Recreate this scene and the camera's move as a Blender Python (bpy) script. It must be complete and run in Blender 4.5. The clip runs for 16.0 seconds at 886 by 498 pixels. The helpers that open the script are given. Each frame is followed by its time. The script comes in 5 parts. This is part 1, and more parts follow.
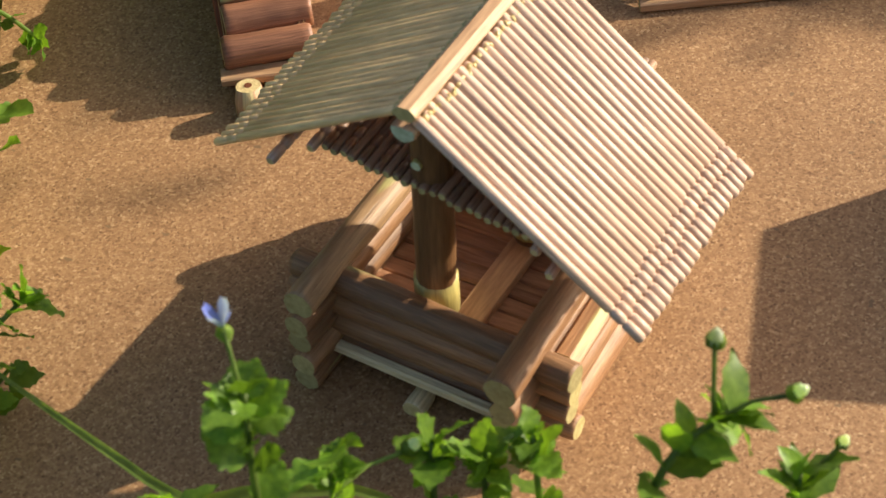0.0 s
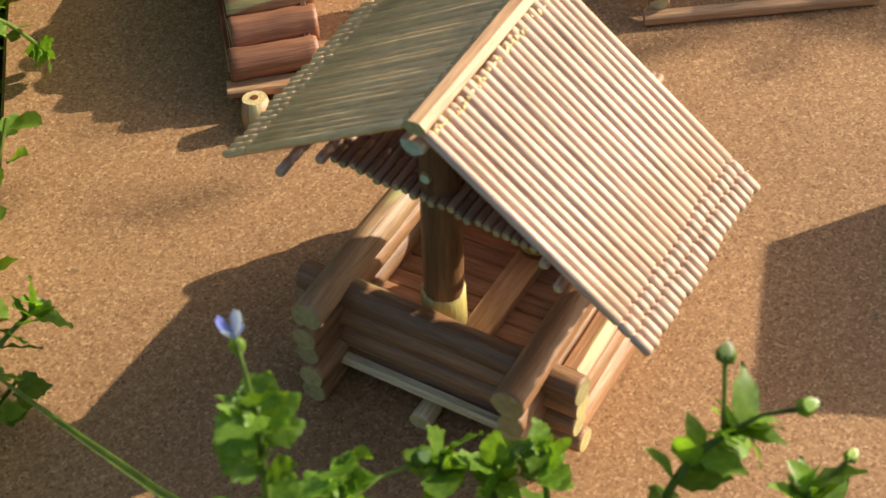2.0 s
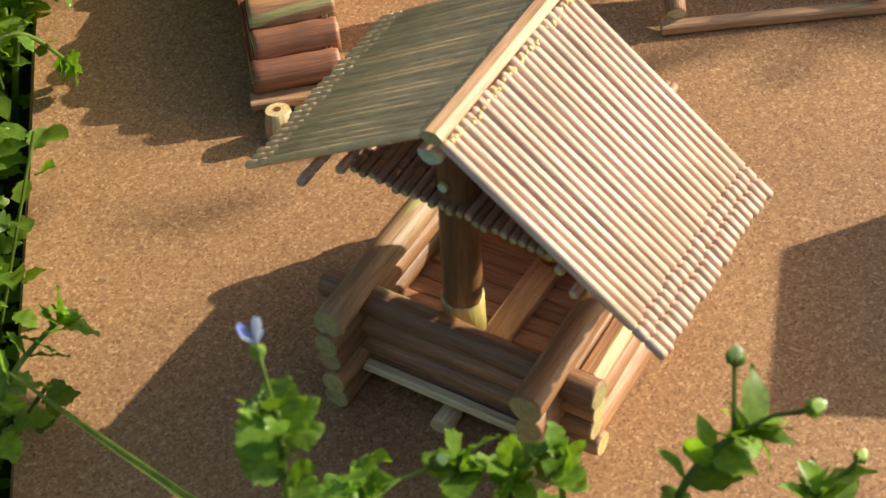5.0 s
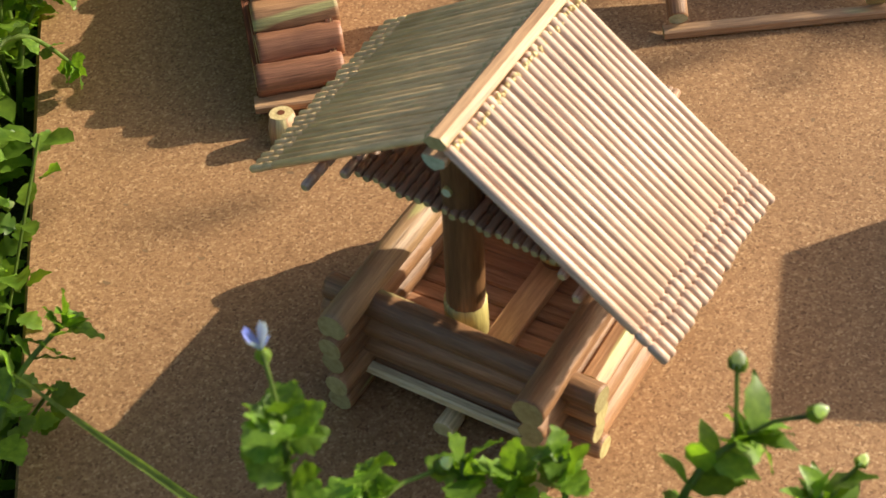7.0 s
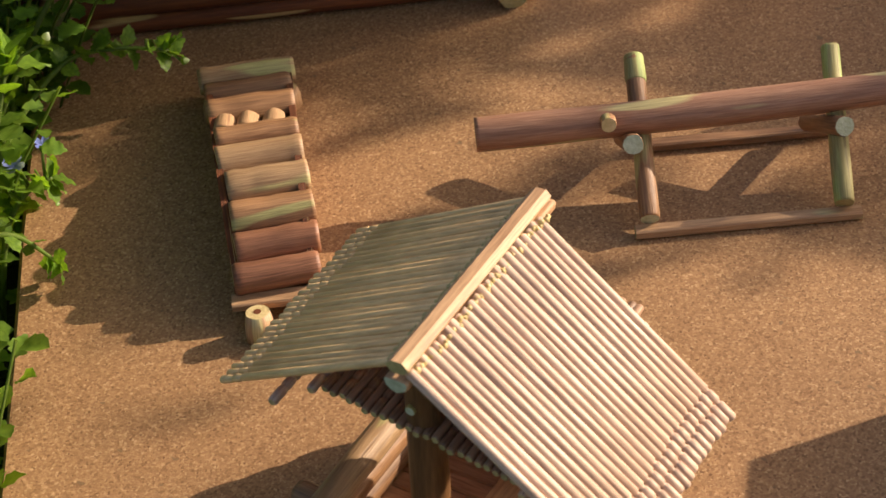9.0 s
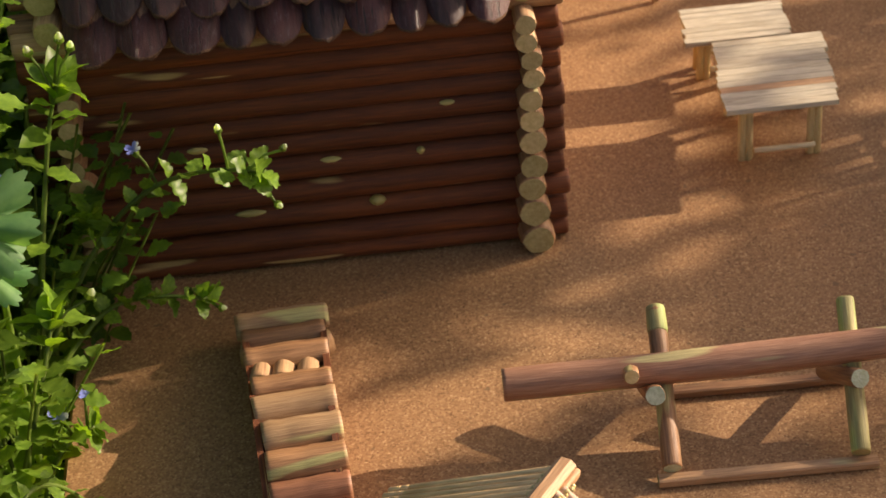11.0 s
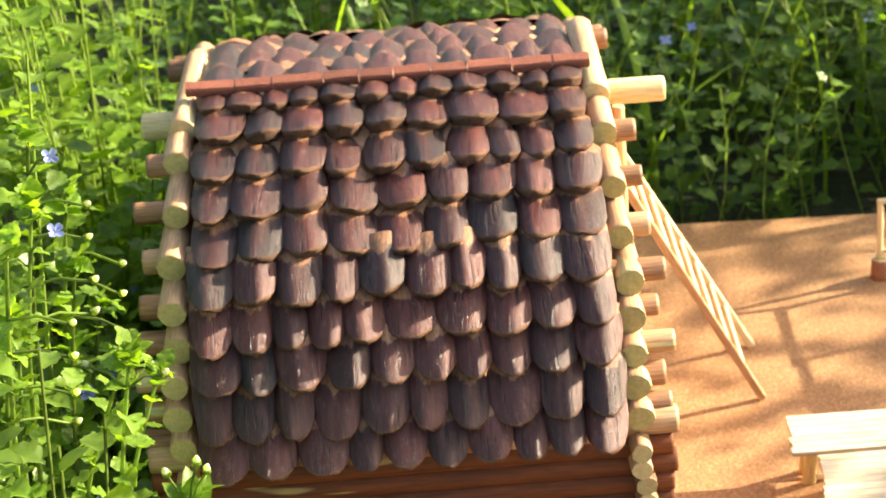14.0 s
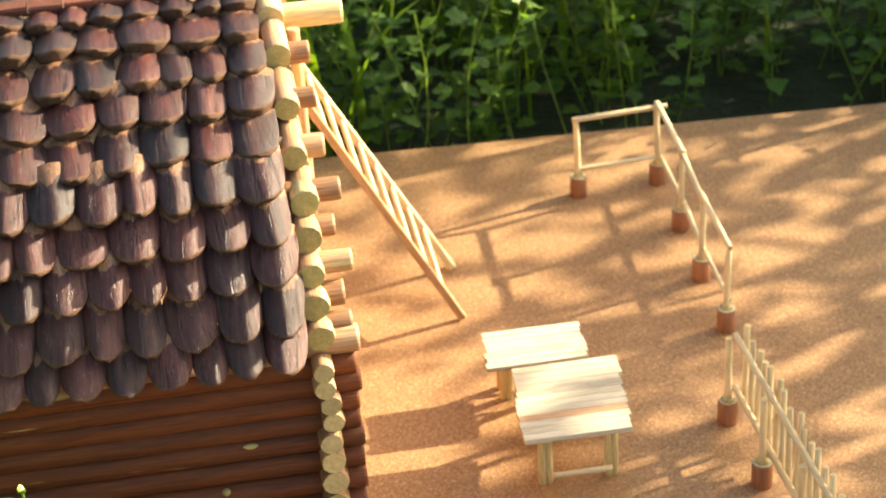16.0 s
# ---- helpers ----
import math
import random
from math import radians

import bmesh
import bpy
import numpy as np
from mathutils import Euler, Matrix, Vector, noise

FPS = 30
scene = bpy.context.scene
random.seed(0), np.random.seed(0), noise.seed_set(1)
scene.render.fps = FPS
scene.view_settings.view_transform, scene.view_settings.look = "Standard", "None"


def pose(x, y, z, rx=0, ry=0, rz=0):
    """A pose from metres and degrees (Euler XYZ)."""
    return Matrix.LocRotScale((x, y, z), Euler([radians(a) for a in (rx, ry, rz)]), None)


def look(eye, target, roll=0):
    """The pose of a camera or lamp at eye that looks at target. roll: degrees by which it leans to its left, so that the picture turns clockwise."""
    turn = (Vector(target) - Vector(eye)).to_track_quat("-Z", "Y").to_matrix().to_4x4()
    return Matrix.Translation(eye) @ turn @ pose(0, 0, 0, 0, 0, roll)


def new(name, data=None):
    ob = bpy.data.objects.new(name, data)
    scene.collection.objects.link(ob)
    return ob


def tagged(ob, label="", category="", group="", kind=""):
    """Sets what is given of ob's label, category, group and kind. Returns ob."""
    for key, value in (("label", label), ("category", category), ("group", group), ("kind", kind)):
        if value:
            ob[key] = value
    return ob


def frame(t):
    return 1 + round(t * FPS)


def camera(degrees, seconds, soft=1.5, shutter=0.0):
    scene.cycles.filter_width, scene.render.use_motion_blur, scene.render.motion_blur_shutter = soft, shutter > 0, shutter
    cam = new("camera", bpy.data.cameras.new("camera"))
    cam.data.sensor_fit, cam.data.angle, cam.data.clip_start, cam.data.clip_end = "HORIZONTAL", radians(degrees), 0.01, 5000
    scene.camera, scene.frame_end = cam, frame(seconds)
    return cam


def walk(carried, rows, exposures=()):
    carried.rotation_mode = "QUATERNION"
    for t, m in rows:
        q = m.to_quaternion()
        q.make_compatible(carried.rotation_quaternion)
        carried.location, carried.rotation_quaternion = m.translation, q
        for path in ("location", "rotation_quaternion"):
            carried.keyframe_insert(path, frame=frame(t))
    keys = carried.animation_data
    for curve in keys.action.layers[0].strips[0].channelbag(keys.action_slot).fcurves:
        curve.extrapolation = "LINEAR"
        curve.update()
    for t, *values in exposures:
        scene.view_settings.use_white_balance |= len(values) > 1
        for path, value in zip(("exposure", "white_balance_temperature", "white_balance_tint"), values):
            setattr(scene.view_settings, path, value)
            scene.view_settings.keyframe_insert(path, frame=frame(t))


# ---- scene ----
cam = camera(25.142, 16.0)
PATH = [
    (0, (-0.0601, -0.5012, 0.3069), (-0.03833, -0.14458, -0.04286), -4.45),
    (0.5, (-0.0611, -0.5014, 0.3075), (-0.03834, -0.14289, -0.04024), -4.33),
    (1, (-0.0620, -0.5010, 0.3077), (-0.03905, -0.14296, -0.04050), -4.24),
    (1.5, (-0.0624, -0.5012, 0.3077), (-0.03939, -0.14311, -0.04057), -4.23),
    (2, (-0.0630, -0.5015, 0.3085), (-0.03917, -0.14343, -0.03961), -4.08),
    (2.5, (-0.0624, -0.5028, 0.3095), (-0.03882, -0.14397, -0.03794), -4.23),
    (3, (-0.0607, -0.5045, 0.3105), (-0.03914, -0.14470, -0.03605), -4.58),
    (3.5, (-0.0618, -0.5052, 0.3114), (-0.04144, -0.14477, -0.03451), -4.77),
    (4, (-0.0607, -0.5058, 0.3119), (-0.04295, -0.14500, -0.03372), -5.09),
    (6.5, (-0.0609, -0.5089, 0.3142), (-0.04526, -0.14836, -0.03193), -5.40),
    (7, (-0.0615, -0.5080, 0.3153), (-0.04520, -0.14752, -0.03078), -5.17),
    (7.5, (-0.0612, -0.5064, 0.3269), (-0.04363, -0.13520, -0.00765), -4.83),
    (8, (-0.0619, -0.5033, 0.3295), (-0.04714, -0.12753, 0.00004), -4.62),
    (8.2, (-0.0598, -0.5026, 0.3304), (-0.04690, -0.12477, 0.00321), -4.79),
    (10.3, (-0.0473, -0.5019, 0.3457), (-0.01860, -0.10950, 0.03722), -4.63),
    (10.5, (-0.0473, -0.5003, 0.3540), (-0.02298, -0.10316, 0.05131), -5.03),
    (11, (-0.0502, -0.5046, 0.3606), (-0.03404, -0.09592, 0.07300), -4.97),
    (11.5, (-0.0509, -0.5049, 0.3690), (-0.03925, -0.09062, 0.08929), -5.09),
    (12, (-0.0508, -0.5042, 0.3776), (-0.04071, -0.08421, 0.10648), -4.89),
    (12.5, (-0.0565, -0.5014, 0.3880), (-0.04938, -0.07514, 0.12671), -4.71),
    (13, (-0.0634, -0.4972, 0.3963), (-0.05960, -0.06422, 0.14618), -4.61),
    (13.5, (-0.0615, -0.4964, 0.4082), (-0.05928, -0.05709, 0.16955), -4.53),
    (14, (-0.0585, -0.4991, 0.4118), (-0.05604, -0.05450, 0.18305), -4.31),
    (14.5, (-0.0578, -0.4988, 0.4103), (-0.05287, -0.05490, 0.18028), -4.13),
    (15, (-0.0522, -0.4983, 0.4088), (-0.04241, -0.05711, 0.17384), -3.87),
    (15.2, (-0.0478, -0.4990, 0.4104), (-0.02452, -0.05910, 0.17382), -3.08),
    (15.5, (-0.0384, -0.5004, 0.4082), (0.00094, -0.06112, 0.17252), -3.17),
    (16, (-0.0304, -0.5035, 0.4012), (0.02786, -0.07054, 0.15808), -3.44),
]
EXPOSURE = [(0, 0.84, 6350, 8), (7, 0.84, 6350, 7), (8.2, 0.72, 6500, 11), (10.3, 0.66, 7200, 19), (11.2, 0.80, 7200, 17), (12.5, 1.62, 7200, 10), (13.5, 2.04, 7100, 10), (14.5, 2.12, 7050, 8), (16, 2.00, 7200, 4)]
cam.data.dof.use_dof, cam.data.dof.focus_distance, cam.data.dof.aperture_fstop = True, 0.485, 46.0
walk(cam, [(t, look(eye, target, roll)) for t, eye, target, roll in PATH], exposures=EXPOSURE)

# ---- light ----
SUN = Vector((2.2, 0.63, 1.0)).normalized()
world = bpy.data.worlds.new("world")
scene.world = world
world.use_nodes = True
sky = world.node_tree.nodes.new("ShaderNodeTexSky")
sky.sky_type, sky.sun_disc, sky.dust_density, sky.ozone_density = "NISHITA", False, 3.5, 0.7
sky.sun_elevation, sky.sun_rotation = math.asin(SUN.z), math.atan2(SUN.x, SUN.y)
world.node_tree.links.new(sky.outputs[0], world.node_tree.nodes["Background"].inputs[0])
world.node_tree.nodes["Background"].inputs[1].default_value = 0.092
sun = new("sun", bpy.data.lights.new("sun", "SUN"))
sun.data.energy, sun.data.angle, sun.data.color = 4.3, radians(0.6), (1.0, 0.88, 0.70)
sun.matrix_world = look(SUN * 10, (0, 0, 0))


# ---- materials ----
def nodes_of(name):
    m = bpy.data.materials.new(name)
    m.use_nodes = True
    t = m.node_tree
    return m, t, t.nodes, t.nodes["Principled BSDF"]


def ramp(t, source, stops):
    r = t.nodes.new("ShaderNodeValToRGB")
    e = r.color_ramp.elements
    while len(e) < len(stops):
        e.new(0.5)
    for k, (p, c) in enumerate(stops):
        e[k].position, e[k].color = p, (*c, 1)
    t.links.new(source, r.inputs[0])
    return r.outputs[0]


def tex(t, coords, scale, detail=3.0, rough=0.55, stretch=(1, 1, 1)):
    mp = t.nodes.new("ShaderNodeMapping")
    mp.inputs["Scale"].default_value = stretch
    t.links.new(coords, mp.inputs[0])
    n = t.nodes.new("ShaderNodeTexNoise")
    n.inputs["Scale"].default_value, n.inputs["Detail"].default_value = scale, detail
    n.inputs["Roughness"].default_value = rough
    t.links.new(mp.outputs[0], n.inputs["Vector"])
    return n.outputs[0]


def mix(t, fac, a, c, mode="MIX"):
    m = t.nodes.new("ShaderNodeMix")
    m.data_type, m.blend_type = "RGBA", mode
    for sock, v in ((m.inputs[0], fac), (m.inputs[6], a), (m.inputs[7], c)):
        if isinstance(v, (int, float)):
            sock.default_value = v
        elif isinstance(v, tuple):
            sock.default_value = (*v, 1)
        else:
            t.links.new(v, sock)
    return m.outputs[2]


def relief(t, bsdf, height, strength, distance):
    bp = t.nodes.new("ShaderNodeBump")
    bp.inputs["Strength"].default_value, bp.inputs["Distance"].default_value = strength, distance
    t.links.new(height, bp.inputs["Height"])
    t.links.new(bp.outputs[0], bsdf.inputs["Normal"])


def vary(t, col, amount=0.35, island=False):
    """Brightness that differs from piece to piece."""
    if island:
        src = t.nodes.new("ShaderNodeNewGeometry").outputs["Random Per Island"]
    else:
        src = t.nodes.new("ShaderNodeObjectInfo").outputs["Random"]
    hsv = t.nodes.new("ShaderNodeHueSaturation")
    mr = t.nodes.new("ShaderNodeMapRange")
    mr.inputs[3].default_value, mr.inputs[4].default_value = 1 - amount, 1 + amount
    t.links.new(src, mr.inputs[0])
    t.links.new(mr.outputs[0], hsv.inputs["Value"])
    t.links.new(col, hsv.inputs["Color"])
    return hsv.outputs[0]


def coords_of(t, kind):
    return t.nodes.new("ShaderNodeTexCoord").outputs[kind]


def wood(name, dark, light, patch=None, patch_at=0.7, rough=0.6, amount=0.2, bump=0.5):
    """Stripped twig: long streaks along the piece (the map runs along it in metres), scars where bark or bast shows through."""
    m, t, n, b = nodes_of(name)
    uv = coords_of(t, "UV")
    streak = tex(t, uv, 900, 4, 0.6, (0.06, 1, 1))
    broad = tex(t, uv, 120, 3, 0.5, (0.18, 1, 1))
    col = ramp(t, mix(t, 0.5, streak, broad), [(0.30, dark), (0.5, tuple((a + c) / 2 for a, c in zip(dark, light))), (0.68, light)])
    if patch:
        scar = tex(t, uv, 115, 2, 0.4, (0.17, 1, 1))
        col = mix(t, ramp(t, scar, [(patch_at, (0, 0, 0)), (patch_at + 0.035, (1, 1, 1))]), col, patch)
    fibre = tex(t, uv, 2600, 3, 0.6, (0.05, 1, 1))
    col = mix(t, 1.0, vary(t, col, amount), ramp(t, fibre, [(0.32, (0.74, 0.70, 0.67)), (0.62, (1.09, 1.09, 1.09))]), "MULTIPLY")
    b.inputs["Roughness"].default_value = rough
    crack = ramp(t, tex(t, uv, 420, 3, 0.6, (0.035, 1, 1)), [(0.29, (0.50, 0.45, 0.42)), (0.37, (1, 1, 1))])
    t.links.new(mix(t, 1.0, col, crack, "MULTIPLY"), b.inputs["Base Color"])
    relief(t, b, mix(t, 0.4, mix(t, 0.5, streak, crack), fibre), bump, 0.0005)
    return m


def plain_wood_end(name, core, rim):
    m, t, n, b = nodes_of(name)
    ob = coords_of(t, "Object")
    c = ramp(t, tex(t, ob, 700, 4, 0.6), [(0.3, rim), (0.7, core)])
    t.links.new(vary(t, c, 0.2), b.inputs["Base Color"])
    b.inputs["Roughness"].default_value = 0.8
    relief(t, b, tex(t, ob, 1500, 3), 0.6, 0.0004)
    return m


BARK = wood("reddish_twig", (0.056, 0.0120, 0.0028), (0.225, 0.060, 0.0105), (0.46, 0.31, 0.12), 0.665, 0.72, 0.2)
LOG = wood("stripped_twig", (0.135, 0.056, 0.022), (0.49, 0.265, 0.125), (0.42, 0.38, 0.15), 0.66, 0.5, 0.24, 0.8)
PEEL = wood("peeled_twig", (0.38, 0.20, 0.095), (0.66, 0.42, 0.23), (0.62, 0.52, 0.25), 0.62, 0.55, 0.14)
POLE = wood("peeled_pole", (0.58, 0.43, 0.18), (0.78, 0.66, 0.36), None, 0.7, 0.5, 0.08)
GREENISH = wood("green_twig", (0.23, 0.19, 0.06), (0.48, 0.43, 0.18), (0.36, 0.42, 0.13), 0.50, 0.6, 0.15)
STICK = wood("birch_stick", (0.46, 0.285, 0.195), (0.75, 0.565, 0.44), (0.36, 0.19, 0.11), 0.74, 0.5, 0.14, 0.3)
# Roof stick copy, brightened and warmed to offset the left slope's bluish shade.
LIFTEDSTICK = wood("brightened_stick", (0.84, 0.53, 0.24), (0.93, 0.68, 0.35), (0.52, 0.31, 0.13), 0.76, 0.42, 0.10, 0.3)
SCRAPED = wood("scraped_twig", (0.36, 0.30, 0.085), (0.57, 0.48, 0.17), None, 0.7, 0.4, 0.1)
PALE = wood("pale_stick", (0.66, 0.50, 0.26), (0.84, 0.70, 0.44), None, 0.7, 0.5, 0.12, 0.3)
TOP = wood("split_slat", (0.46, 0.385, 0.26), (0.70, 0.64, 0.50), (0.52, 0.30, 0.13), 0.80, 0.55, 0.05, 0.4)
SCARRED = wood("scarred_twig", (0.27, 0.115, 0.062), (0.50, 0.27, 0.165), (0.56, 0.47, 0.22), 0.57, 0.5, 0.1, 0.6)
POST = wood("dark_olive_twig", (0.10, 0.046, 0.017), (0.25, 0.125, 0.052), (0.34, 0.33, 0.10), 0.74, 0.45, 0.1)
TREAD = wood("red_tread", (0.17, 0.062, 0.028), (0.42, 0.19, 0.10), (0.46, 0.32, 0.16), 0.72, 0.5, 0.14, 0.7)
PLUG = wood("plug_bark", (0.26, 0.10, 0.045), (0.44, 0.19, 0.09), None, 0.7, 0.6, 0.15)
SHAVED = wood("shaved_twig", (0.27, 0.150, 0.072), (0.52, 0.34, 0.18), (0.50, 0.46, 0.19), 0.62, 0.5, 0.1, 0.6)
PLANK = wood("floor_plank", (0.28, 0.12, 0.055), (0.56, 0.32, 0.18), None, 0.7, 0.55, 0.16, 0.6)
# Pick brown darkened, with the shade under the roof put into the colour.
SHADEDSTICK = wood("shaded_stick", (0.20, 0.10, 0.055), (0.42, 0.25, 0.15), None, 0.7, 0.5, 0.2, 0.3)
END = plain_wood_end("cut_end", (0.50, 0.42, 0.19), (0.34, 0.27, 0.10))
DISCEND = plain_wood_end("yellow_cut_end", (0.50, 0.41, 0.16), (0.36, 0.29, 0.09))
ENDP = plain_wood_end("pale_cut_end", (0.64, 0.50, 0.25), (0.48, 0.36, 0.15))
GREENEND = plain_wood_end("green_cut_end", (0.58, 0.62, 0.46), (0.36, 0.40, 0.24))


def cork_material():
    m, t, n, b = nodes_of("pressed_cork")
    ob = coords_of(t, "Object")
    fine = tex(t, ob, 560, 5, 0.75)
    vor = n.new("ShaderNodeTexVoronoi")
    vor.inputs["Scale"].default_value = 1650
    t.links.new(ob, vor.inputs["Vector"])
    grain = ramp(t, vor.outputs["Color"], [(0.0, (0.16, 0.072, 0.028)), (0.3, (0.34, 0.176, 0.073)), (0.7, (0.45, 0.252, 0.113)), (1.0, (0.64, 0.41, 0.21))])
    col = mix(t, ramp(t, fine, [(0.30, (0, 0, 0)), (0.55, (1, 1, 1))]), (0.27, 0.135, 0.056), grain)
    patches = ramp(t, tex(t, ob, 9, 4, 0.6), [(0.3, (0.86, 0.84, 0.82)), (0.7, (1.06, 1.06, 1.06))])
    col = mix(t, 1.0, col, patches, "MULTIPLY")
    specks = ramp(t, tex(t, ob, 230, 2, 0.5), [(0.70, (0, 0, 0)), (0.74, (1, 1, 1))])
    col = mix(t, specks, col, (0.22, 0.125, 0.058))
    t.links.new(col, b.inputs["Base Color"])
    b.inputs["Roughness"].default_value = 0.72
    relief(t, b, mix(t, 0.4, fine, grain), 0.5, 0.0005)
    return m


def shingle_material(name, reddish):
    m, t, n, b = nodes_of(name)
    own = coords_of(t, "Object")
    info = n.new("ShaderNodeObjectInfo").outputs["Random"]
    off = n.new("ShaderNodeVectorMath")
    off.operation = "ADD"
    spread = n.new("ShaderNodeVectorMath")
    spread.operation = "SCALE"
    spread.inputs["Scale"].default_value = 40.0
    t.links.new(info, spread.inputs[0])
    t.links.new(own, off.inputs[0])
    t.links.new(spread.outputs[0], off.inputs[1])
    ob = off.outputs[0]
    streak = tex(t, ob, 9, 6, 0.72, (1, 0.13, 1))
    blot = tex(t, ob, 2.6, 4, 0.6)
    xyz = n.new("ShaderNodeSeparateXYZ")
    t.links.new(own, xyz.inputs[0])

    def calc(op, p, q):
        c = n.new("ShaderNodeMath")
        c.operation = op
        for sock, v in zip(c.inputs, (p, q)):
            if isinstance(v, (int, float)):
                sock.default_value = v
            else:
                t.links.new(v, sock)
        return c.outputs[0]

    aside = calc("ABSOLUTE", calc("ADD", xyz.outputs[0], calc("MULTIPLY", calc("SUBTRACT", blot, 0.5), 0.5)), 0)
    grey = ramp(t, streak, [(0.28, (0.017, 0.0115, 0.0110)), (0.5, (0.036, 0.0250, 0.0228)), (0.78, (0.074, 0.0550, 0.0490))])
    red = ramp(t, streak, [(0.28, (0.034, 0.0080, 0.0062)), (0.5, (0.084, 0.0195, 0.0145)), (0.78, (0.155, 0.0470, 0.0340))])
    col = mix(t, ramp(t, info, [(0.2 - 0.2 * reddish, (reddish * 0.4,) * 3), (1.0 - 0.3 * reddish, (0.8, 0.8, 0.8))]), grey, red)
    # wine red along the keel
    col = mix(t, ramp(t, aside, [(0.04, (0.5, 0.5, 0.5)), (0.24, (0, 0, 0))]), col, red)
    worn = ramp(t, tex(t, ob, 11, 6, 0.78, (1, 0.5, 1)), [(0.55, (0, 0, 0)), (0.72, (0.7, 0.7, 0.7))])
    col = mix(t, worn, col, (0.20, 0.145, 0.130))
    crack = ramp(t, tex(t, ob, 14, 4, 0.7, (1, 0.08, 1)), [(0.36, (0.18, 0.16, 0.16)), (0.43, (1, 1, 1))])
    col = mix(t, 1.0, col, crack, "MULTIPLY")
    # torn tan fibre at the root, in a ragged wedge
    root = calc("ADD", calc("SUBTRACT", xyz.outputs[1], calc("MULTIPLY", aside, 0.55)), calc("MULTIPLY", calc("SUBTRACT", tex(t, ob, 7, 5, 0.7), 0.5), 0.34))
    fibre = ramp(t, tex(t, ob, 22, 5, 0.75, (1, 0.25, 1)), [(0.3, (0.11, 0.045, 0.021)), (0.7, (0.42, 0.215, 0.11))])
    col = mix(t, ramp(t, root, [(0.575, (0, 0, 0)), (0.61, (1, 1, 1))]), col, fibre)
    t.links.new(vary(t, col, 0.30), b.inputs["Base Color"])
    b.inputs["Roughness"].default_value = 0.38
    grit = tex(t, ob, 30, 5, 0.75)
    relief(t, b, mix(t, 0.4, mix(t, 0.5, streak, crack), grit), 0.65, 0.0011)
    return m


def rough_fibre(name, a, c, size=1.0):
    m, t, n, b = nodes_of(name)
    ob = coords_of(t, "Object")
    col = ramp(t, tex(t, ob, 1100 * size, 4, 0.7), [(0.32, a), (0.7, c)])
    t.links.new(vary(t, col, 0.25), b.inputs["Base Color"])
    b.inputs["Roughness"].default_value = 0.9
    relief(t, b, tex(t, ob, 1600 * size, 4, 0.7), 1.0, 0.0006)
    return m


def leaf_material(name, dark, light, island=False, rough=0.42, size=180):
    m, t, n, b = nodes_of(name)
    ob = coords_of(t, "Object")
    col = ramp(t, tex(t, ob, size, 3, 0.6), [(0.3, dark), (0.7, light)])
    col = vary(t, col, 0.35, island)
    t.links.new(col, b.inputs["Base Color"])
    b.inputs["Roughness"].default_value = rough
    thin = n.new("ShaderNodeBsdfTranslucent")
    t.links.new(mix(t, 1.0, col, (1.45, 1.45, 0.5), "MULTIPLY"), thin.inputs["Color"])
    blend = n.new("ShaderNodeMixShader")
    blend.inputs[0].default_value = 0.52
    t.links.new(b.outputs[0], blend.inputs[1])
    t.links.new(thin.outputs[0], blend.inputs[2])
    t.links.new(blend.outputs[0], n["Material Output"].inputs["Surface"])
    return m


def soil_material():
    m, t, n, b = nodes_of("soil")
    ob = coords_of(t, "Object")
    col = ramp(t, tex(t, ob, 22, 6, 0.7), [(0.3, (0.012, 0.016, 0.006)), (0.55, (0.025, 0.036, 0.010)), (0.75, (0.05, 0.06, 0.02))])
    t.links.new(col, b.inputs["Base Color"])
    b.inputs["Roughness"].default_value = 0.95
    relief(t, b, tex(t, ob, 60, 5, 0.7), 1.0, 0.01)
    return m


def glue_material():
    m, t, n, b = nodes_of("dried_glue")
    col = ramp(t, tex(t, coords_of(t, "Object"), 600, 3), [(0.3, (0.46, 0.33, 0.12)), (0.7, (0.64, 0.50, 0.24))])
    t.links.new(col, b.inputs["Base Color"])
    b.inputs["Roughness"].default_value = 0.25
    return m


CORK, SHINGLE, REDSCALE = cork_material(), shingle_material("cone_scale", 0.2), shingle_material("red_cone_scale", 1.0)
FIBRE = rough_fibre("torn_fibre", (0.24, 0.115, 0.055), (0.52, 0.30, 0.165))
RIM = rough_fibre("torn_scale_rim", (0.022, 0.009, 0.006), (0.26, 0.125, 0.06), 0.03)
RIDGE = rough_fibre("red_strip", (0.17, 0.05, 0.03), (0.30, 0.10, 0.06))
LEAF = leaf_material("speedwell_leaf", (0.10, 0.20, 0.020), (0.24, 0.39, 0.045), size=4)
WEED = leaf_material("weed_leaf", (0.10, 0.20, 0.020), (0.24, 0.38, 0.045), True)
# Weed leaf darkened in colour for shade behind the board and beside the cabin.
SHADEWEED = leaf_material("shaded_weed_leaf", (0.055, 0.125, 0.016), (0.13, 0.24, 0.032), True)
GERANIUM = leaf_material("cranesbill_leaf", (0.10, 0.24, 0.09), (0.20, 0.37, 0.14), size=140)
STEM = leaf_material("stem", (0.11, 0.17, 0.03), (0.22, 0.31, 0.06))
PETAL = leaf_material("blue_petal", (0.15, 0.19, 0.64), (0.32, 0.38, 0.82))
BUD = leaf_material("white_bud", (0.5, 0.6, 0.45), (0.75, 0.78, 0.75))
SOIL, GLUE = soil_material(), glue_material()


